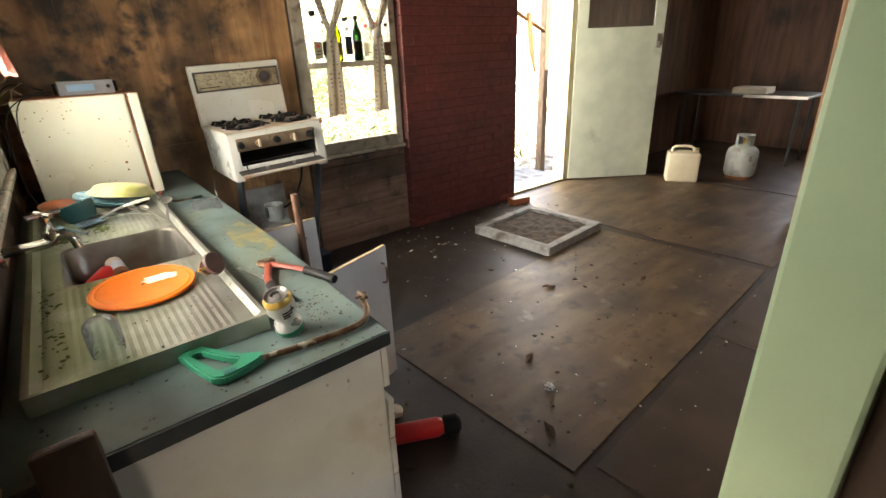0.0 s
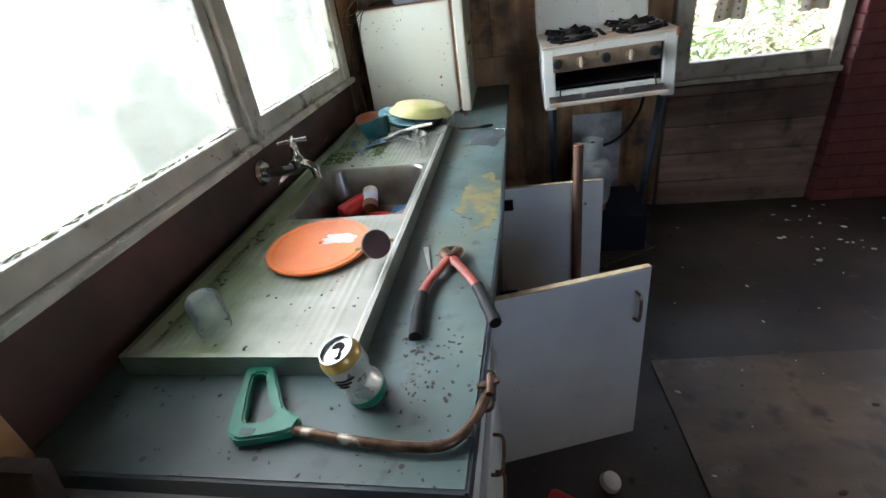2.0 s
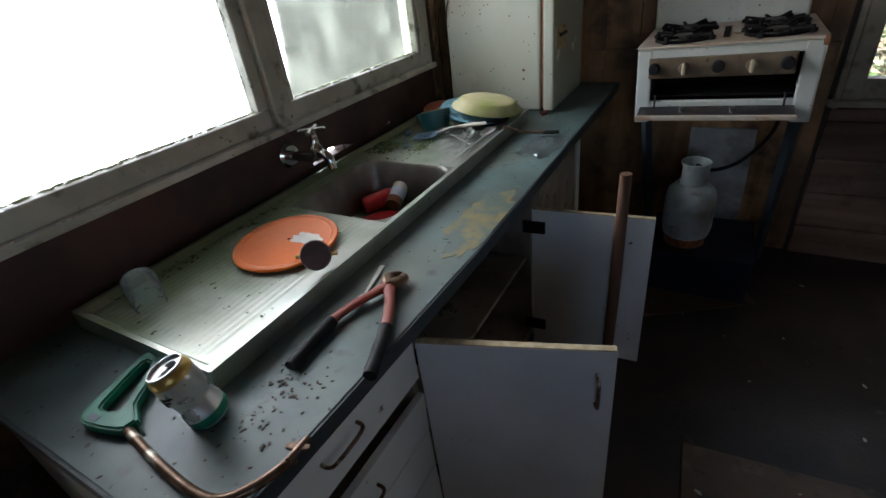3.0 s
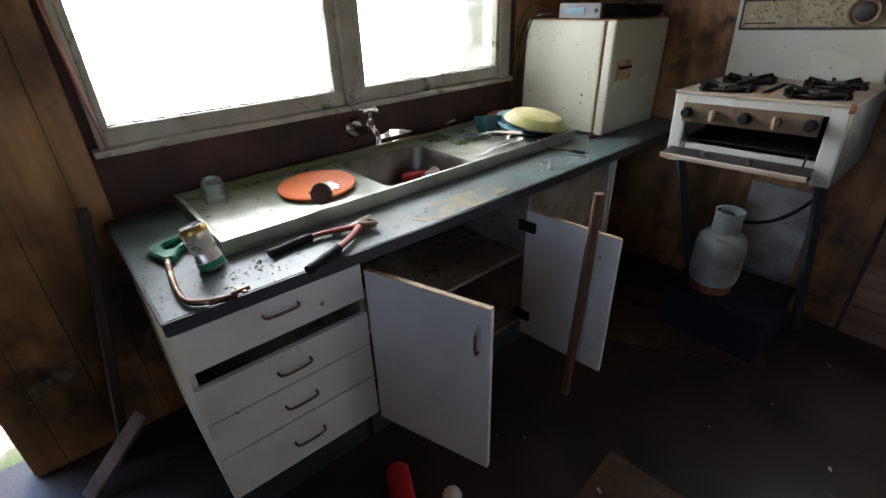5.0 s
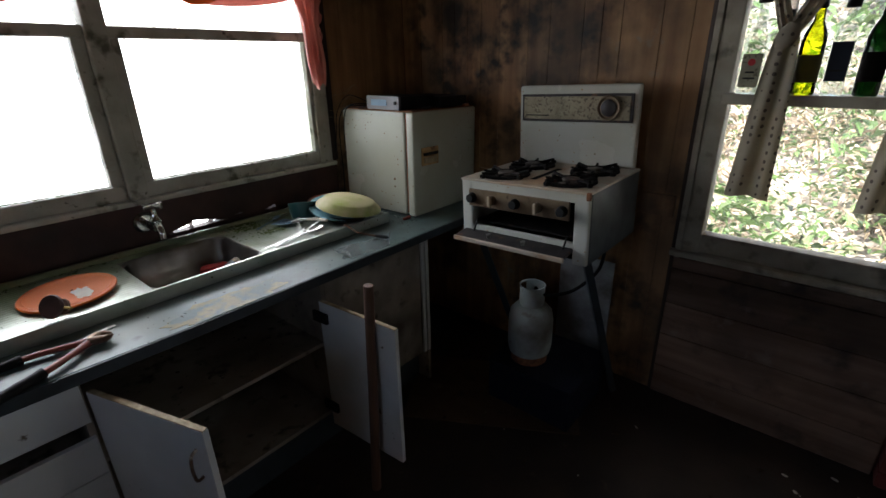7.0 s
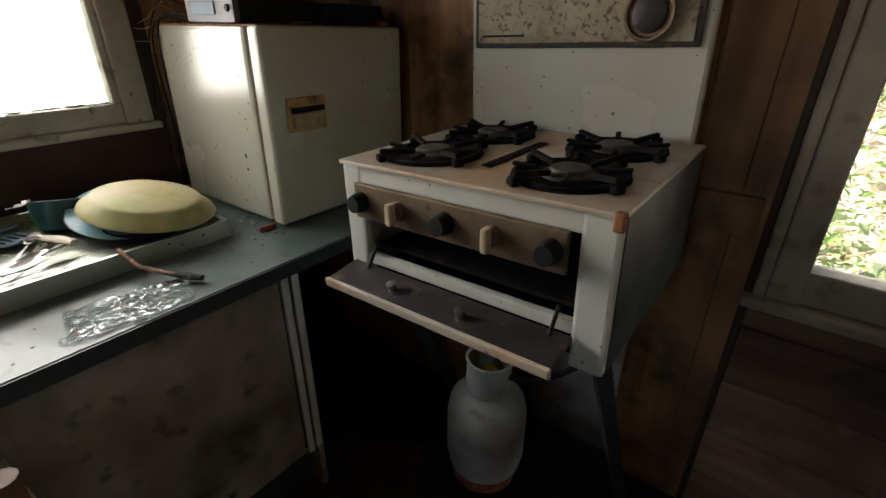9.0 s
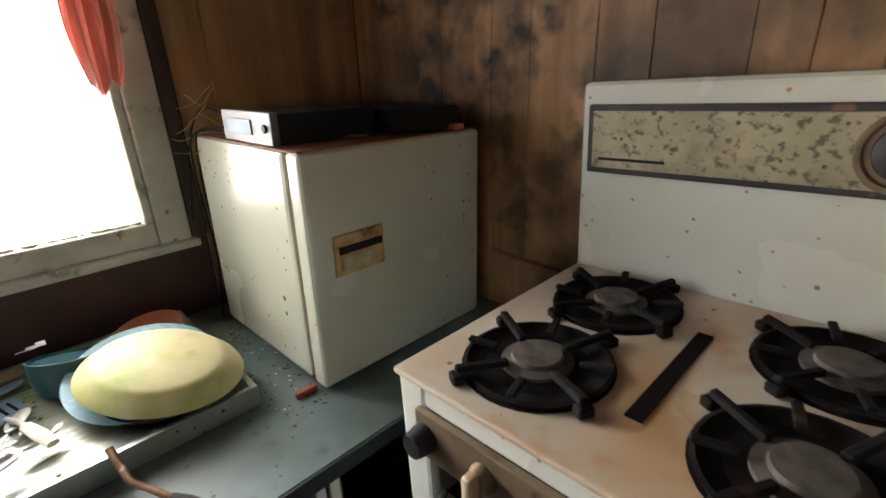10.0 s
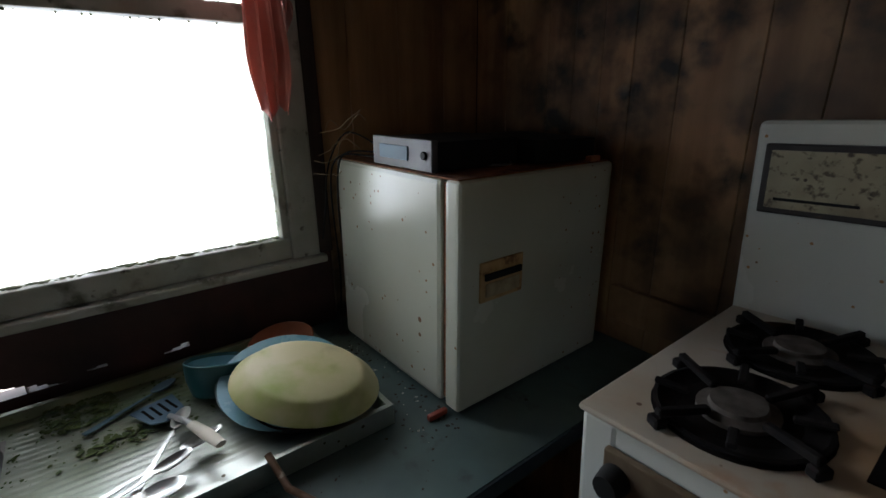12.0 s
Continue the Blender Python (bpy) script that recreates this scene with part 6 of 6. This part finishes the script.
one = bottle(1.638, 0.27, 0.040, "clear", "black", "dim_label", (0.07, 0.42), 2, "clear square bottle with a cream label and red emblem", True, 0.55)
part("emblem", lathe([(0.0, 0.0008), (0.012, 0.0006), (0.0125, 0)], 20, m=pose(1.638, 3.552 - 0.0368, 1.605, 90)), "red", one, "plain red round emblem", True)
bottle(1.72, 0.28, 0.036, "clear", "black", "black", (0.12, 0.5), 1, "clear bottle with a black label and cap")
bottle(1.808, 0.305, 0.038, "yellow_glass", "black", "amber_label", (0.14, 0.44), 0, "bright yellow-green bottle with a dark lower label")
bottle(1.893, 0.24, 0.036, "clear", "black", "crate", (0.16, 0.58), 1, "clear square bottle with a dark blue label", True, 0.6)
bottle(1.985, 0.31, 0.036, "green_glass", "soot", "soot", (0.15, 0.45), 0, "dark green wine bottle without a label")
bottle(2.07, 0.25, 0.037, "clear", "red", "label_cream", (0.12, 0.5), 1, "clear bottle with a red cap and pale label")
bottle(2.165, 0.27, 0.038, "clear", "red", "label_cream", (0.1, 0.45), 2, "clear bottle with a red cap and pale label")
bottle(2.25, 0.26, 0.034, "clear", "black", "wood", (0.1, 0.5), 1, "clear bottle with a brown label")


# ---------------------------------------------------------------- hearth and far end of the room
slab = thing("hearth_slab", "grey concrete tray full of ash and dirt on the floor", "hearth slab", 3.11, 2.635, 0, 4.5)
for args in ((-0.40, 0.40, -0.40, -0.33), (-0.40, 0.40, 0.33, 0.40), (-0.40, -0.33, -0.33, 0.33), (0.33, 0.40, -0.33, 0.33)):
    part("rim", box(*args, 0, 0.075, 0.008), "concrete", slab, local=True)
own = sheet(24, 24, lambda u, v: (-0.33 + 0.66 * u, -0.33 + 0.66 * v, 0.045 + 0.018 * noise.noise((9 * u, 9 * v, 2))))
part("ash", own, "ash", slab, "grey-brown ash and dirt", True, True)
solo("loose_brick", box(-0.11, 0.11, -0.05, 0.05, 0, 0.07, 0.006, m=Matrix.Translation((3.62, 3.33, 0.001)) @ pose(0, 0, 0, 0, 0, -12)), "terracotta", "loose orange brick lying by the chimney", "brick")


def jerry_can():
    j = thing("jerry_can", "yellowed white plastic jerry can on the floor", "jerry can", 5.62, 2.585, 0, -58)
    body = bmesh.new()
    box(-0.17, 0.17, -0.12, 0.12, 0.0, 0.34, 0.03, bm=body, segments=3)
    part("body", body, "jug", j, "", True, True)
    part("handle", tube(curve_points([(-0.12, 0, 0.33), (-0.11, 0, 0.39), (0.0, 0, 0.405), (0.09, 0, 0.39), (0.10, 0, 0.33)], 6), 0.016, 12), "jug", j, "", True, True)
    part("cap", lathe([(0.03, 0.33), (0.03, 0.375), (0.0, 0.375)], 18, m=Matrix.Translation((0.135, 0.05, 0))), "jug", j, "", True, True)


jerry_can()
gas_bottle("gas_bottle", "grey gas bottle standing on the floor by the wall", 6.15, 2.15, 0.0, 0.165, 0.51)

table = thing("side_table", "dark table with a bright metal edge against the end wall", "table", 7.2, 2.5, 0)
part("tabletop", box(6.95, 7.65, 1.85, 3.45, 0.835, 0.865, 0.006), "edge_dark", table)
part("edge_trim", box(6.94, 6.95, 1.85, 2.55, 0.833, 0.868, 0.002), "chrome", table, "bright metal edge trim")
for x, y in ((7.05, 1.95), (7.05, 3.35), (7.55, 1.95), (7.55, 3.35)):
    part("leg", tube([(x, y, 0), (x, y, 0.835)], 0.016, 10), "edge_dark", table, "", True)
solo("cardboard_box", box(7.1, 7.4, 2.35, 2.75, 0.866, 0.94, 0.004), "label_cream", "flat pale cardboard box on the table", "box")
solo("roof_pole", tube([(4.95, 1.20, 0), (4.91, 1.205, 1.2), (4.83, 1.22, ROOM_TOP)], 0.036, 14), "pole", "brown wooden pole standing between floor and ceiling", "pole", smooth=True)

win_e = thing("window_3", "small cream wooden window in the end wall", "window", EAST, 1.6, 0.85, kind="structure")
for args in ((1.15, 1.20, 0.85, 1.65), (2.0, 2.05, 0.85, 1.65), (1.20, 2.0, 0.85, 0.90), (1.20, 2.0, 1.60, 1.65)):
    part("window_frame", box(EAST - 0.02, EAST + 0.06, *args, 0.005), "frame", win_e)
part("pane", box(EAST + 0.02, EAST + 0.023, 1.20, 2.0, 0.90, 1.60), "pane", win_e, "dusty glass").visible_shadow = False


# ---------------------------------------------------------------- outdoors
def foliage(name, label, count, place, size, mat, wide=(0.12, 0.28)):
    """A mass of small folded leaves."""
    verts, faces = [], []
    for _ in range(count):
        c = Vector(place())
        n = random.uniform(*size)
        turn = Euler((random.uniform(-0.9, 0.9), random.uniform(-0.9, 0.9), random.uniform(0, 6.3))).to_matrix()
        w = n * random.uniform(*wide)
        k = len(verts)
        verts += [c + turn @ Vector(p) for p in ((0, 0, 0), (n * 0.45, w, 0.15 * n), (n, 0, -0.1 * n), (n * 0.45, -w, 0.15 * n))]
        faces += [(k, k + 1, k + 2), (k, k + 2, k + 3)]
    me = bpy.data.meshes.new(name)
    me.from_pydata([tuple(v) for v in verts], [], faces)
    me.materials.append(M[mat])
    return tagged(new(name, me), label, "foliage", "", "stuff")


def clumped(x0, x1, y0, y1, lift, clumps, spread):
    centres = [(random.uniform(x0, x1), random.uniform(y0, y1), random.uniform(0.1, lift)) for _ in range(clumps)]

    def place():
        cx, cy, cz = random.choice(centres)
        x, y = random.gauss(cx, spread), random.gauss(cy, spread)
        rise = max(0.0, min(5.0, 0.42 * max(y - 5.4, -3.2 - x)))
        return (x, y, max(-0.28 + rise, -0.3 + rise + random.gauss(cz, spread * 0.7)))
    return place


foliage("bank_undergrowth", "green broad-leaved undergrowth on the sunlit bank", 11000, clumped(0, 6.5, 4.9, 9.5, 0.9, 70, 0.24), (0.02, 0.10), "leaf")
foliage("bank_bracken", "dry brown bracken on the sunlit bank", 18000, clumped(0, 6.5, 4.8, 9.5, 0.8, 80, 0.24), (0.03, 0.14), "dry_leaf", (0.03, 0.12))
foliage("bank_ferns", "long pale green fern blades on the sunlit bank", 1500, clumped(1.2, 5.5, 5.2, 8.5, 0.9, 26, 0.15), (0.10, 0.24), "leaf", (0.07, 0.12))
foliage("bank_shrubs", "large glossy green leaves of shrubs on the bank", 520, clumped(1.0, 5.5, 5.2, 7.6, 1.6, 16, 0.16), (0.12, 0.24), "leaf", (0.14, 0.2))
own = bmesh.new()
for _ in range(90):
    x, y = random.uniform(0.6, 5.5), random.uniform(4.9, 8.5)
    z = -0.3 + 0.42 * max(y - 5.4, 0)
    a, n = random.uniform(0, 6.3), random.uniform(0.4, 1.1)
    tube(curve_points([(x, y, z), (x + 0.25 * n * math.cos(a), y + 0.25 * n * math.sin(a), z + 0.5 * n), (x + 0.7 * n * math.cos(a), y + 0.5 * n * math.sin(a), z + 0.75 * n)], 4), random.uniform(0.003, 0.009), 5, bm=own)
solo("bank_twigs", own, "straw", "bare bleached twigs sticking out of the undergrowth", "twigs", "stuff")
foliage("overhanging_canopy", "leafy branches above the bank", 5000, lambda: (random.uniform(-1, 8), random.gauss(10.5, 0.9), random.gauss(5.2, 1.3)), (0.08, 0.22), "leaf")
for x, y, r, top in ((1.1, 8.2, 0.09, 6.5), (2.9, 9.4, 0.13, 7.5), (4.9, 8.6, 0.10, 7.0), (6.0, 7.2, 0.07, 6.0)):
    rise = 0.42 * max(y - 5.4, -3.2 - x) - 0.4
    tr = thing("tree", "thin grey-barked tree standing on the bank", "tree", x, y, rise, group="trees on the bank")
    pts = curve_points([(x, y, rise), (x + 0.1, y, rise + 1.5), (x - 0.05, y + 0.1, rise + 3.5), (x + 0.15, y + 0.2, top)], 6)
    part("trunk", tube(pts, [r * (1 - 0.6 * q / len(pts)) for q in range(len(pts))], 12), "bark", tr, "", True)
    for q in range(4):
        a = random.uniform(0, 6.3)
        s = pts[8 + 2 * q]
        part("limb", tube(curve_points([s, s + Vector((0.5 * math.cos(a), 0.5 * math.sin(a), 0.4)), s + Vector((1.1 * math.cos(a), 1.1 * math.sin(a), 0.6))], 5), [r * 0.35 * (1 - 0.07 * w) for w in range(11)], 7), "bark", tr, "", True)
    crown = bmesh.new()
    for _ in range(350):
        c = Vector((random.gauss(x, 0.8), random.gauss(y, 0.8), random.gauss(top - 0.6, 0.7)))
        n = random.uniform(0.08, 0.2)
        t = Euler((random.uniform(-1, 1), random.uniform(-1, 1), random.uniform(0, 6.3))).to_matrix()
        crown.faces.new([crown.verts.new(c + t @ Vector(p)) for p in ((0, 0, 0), (n * 0.5, n * 0.25, 0.02), (n, 0, -0.02), (n * 0.5, -n * 0.25, 0.02))])
    part("crown", crown, "leaf", tr, "sparse leafy crown")
solo("broken_rail", tube([(4.75, 4.6, 2.02), (5.05, 4.62, 1.90), (5.55, 4.66, 1.72)], 0.03, 4), "pole", "broken brown timber rail hanging outside the back door", "rail")
solo("hanging_batten", tube([(5.12, 4.6, 1.95), (5.2, 4.6, 1.5), (5.28, 4.6, 1.22)], [0.035, 0.04, 0.012], 4), "pole", "split brown batten hanging from the rail outside", "batten")
solo("veranda_post", box(5.5, 5.6, 4.62, 4.72, -0.3, 2.45, 0.006), "bark", "grey timber post of the back porch", "post")
solo("step", box(3.7, 5.0, 3.77, 4.5, -0.28, -0.03, 0.01), "concrete", "grey concrete step outside the back door", "step")
# self-lit sheet; its glow replaces sunlight on the woodland outside
backdrop = solo("backdrop", sheet(6, 2, lambda u, v: (-3.1 - 0.8 * math.sin(math.pi * u), 0.75 + 18 * u, -0.4 + 6 * v)), "bright_distance", "glowing sheet for the overexposed woodland beyond the sink window", "backdrop", "structure")
# out of view; blocks the sun, short at the back so the bank stays lit
roof = solo("roof", box(WEST - 0.75, EAST + 0.5, -2.2, NORTH + 0.16, ROOM_TOP + 0.13, ROOM_TOP + 0.2), "concrete", "unseen flat roof that keeps sun out of the house", "roof", "structure")


# ---------------------------------------------------------------- pieces of the setting
def piece(name, mesh, parent, m):
    ob = new(name, mesh)
    ob.parent = parent
    ob.matrix_basis = WHERE[parent].inverted() @ m
    return ob


random.seed(7)


def boards(parent, name, mat, along, a0, a1, widths, fix, z0, z1, gap=0.0012):
    """Upright boards side by side on a wall. along 'x': on the stove wall, facing -y; along 'y': on the window wall, facing +x."""
    a = a0
    while a < a1 - 0.01:
        w = min(random.choice(widths), a1 - a)
        if a1 - a - w < 0.03:
            w = a1 - a
        own = box(0, w - gap, 0, 0.014, 0, z1 - z0, 0.0016, segments=1) if along == "x" else box(0, 0.014, 0, w - gap, 0, z1 - z0, 0.0016, segments=1)
        lift = random.uniform(0, 0.0015)
        m = Matrix.Translation((a, fix - 0.014 - lift, z0) if along == "x" else (fix + lift, a, z0))
        piece(name, finish(own, name, mat), parent, m)
        a += w


boards(wall_north, "board", "wall_wood", "x", -0.234, 1.470, (0.09, 0.12, 0.14, 0.17), NORTH, 0.0, ROOM_TOP)
boards(wall_west, "board", "wall_wood", "y", 3.0, 3.584, (0.10, 0.14, 0.17), WEST, 0.885, ROOM_TOP)
boards(wall_west, "board", "wall_wood", "y", 0.465, 0.992, (0.10, 0.14, 0.17), WEST, 0.0, ROOM_TOP)
boards(wall_north, "board", "dark_wall", "x", 4.76, EAST - 0.01, (0.18, 0.22, 0.26), NORTH, 0.0, ROOM_TOP)
z = 0.0
for h in (0.165, 0.185, 0.175, 0.18, 0.060):
    own = box(0, 0.885, 0, 0.026, 0, h - 0.004, 0.003, segments=1)
    piece("plank", finish(own, "plank", "plank"), wall_north, Matrix.Translation((1.478, NORTH - 0.028 - random.uniform(0, 0.004), z)))
    z += h

solo("dado_rail", box(0.36, 1.447, NORTH - 0.036, NORTH - 0.016, 0.945, 1.045, 0.003), "wall_wood", "brown board nailed across the wall behind the stove", "rail", "structure")
chimney = solo("chimney", box(2.385, 3.74, 3.512, 3.72, 0, ROOM_TOP), "mortar", "dark red painted brick chimney breast", "chimney", "structure")
BRICK_L, BRICK_H = 0.228, 0.0755
shapes = {}
for key, length in (("full", 0.222), ("half", 0.108)):
    shapes[key] = finish(box(0, length, 0, 0.10, 0, 0.068, 0.004, segments=1), "brick", "brick")
for row in range(32):
    x, zz = 2.372, row * BRICK_H + 0.004
    kinds = ["full"] * 6 if row % 2 == 0 else ["half"] + ["full"] * 5 + ["half"]
    for kind in kinds:
        step = BRICK_L if kind == "full" else BRICK_L / 2
        piece("brick", shapes[kind], chimney, Matrix.Translation((x + random.uniform(-0.002, 0.002), 3.504 + random.uniform(-0.002, 0.003), zz)) @ pose(0, 0, 0, 0, 0, random.uniform(-0.5, 0.5)))
        x += step

for (x, y), (sx, sy), turn, mat in (((1.20, 0.82), (2.44, 1.30), 4, "ply"), ((3.73, 0.98), (1.95, 2.50), 3, "ply"), ((0.60, 2.60), (0.85, 0.52), 30, "ply"), ((1.35, -0.08), (1.24, 0.86), 4, "ply_dark"),
                                    ((2.62, 0.0), (1.5, 0.88), 4, "ply_dark"), ((4.2, -0.05), (2.3, 0.95), 2, "ply_dark"), ((5.75, 1.0), (2.4, 2.5), 0, "ply_dark")):
    own = box(0, sx, 0, sy, 0, 0.006, 0.001, segments=1)
    piece("floor_sheet", finish(own, "floor_sheet", mat), floor, Matrix.Translation((x, y, 0.0005 if mat == "ply" else 0.0003)) @ pose(0, 0, 0, 0, 0, turn))

# unseen frame round the opening that was added for the fill
win_p = thing("added_window", "added unseen window frame that lets in fill light", "window", 1.55, SOUTH, 1.15, kind="structure")
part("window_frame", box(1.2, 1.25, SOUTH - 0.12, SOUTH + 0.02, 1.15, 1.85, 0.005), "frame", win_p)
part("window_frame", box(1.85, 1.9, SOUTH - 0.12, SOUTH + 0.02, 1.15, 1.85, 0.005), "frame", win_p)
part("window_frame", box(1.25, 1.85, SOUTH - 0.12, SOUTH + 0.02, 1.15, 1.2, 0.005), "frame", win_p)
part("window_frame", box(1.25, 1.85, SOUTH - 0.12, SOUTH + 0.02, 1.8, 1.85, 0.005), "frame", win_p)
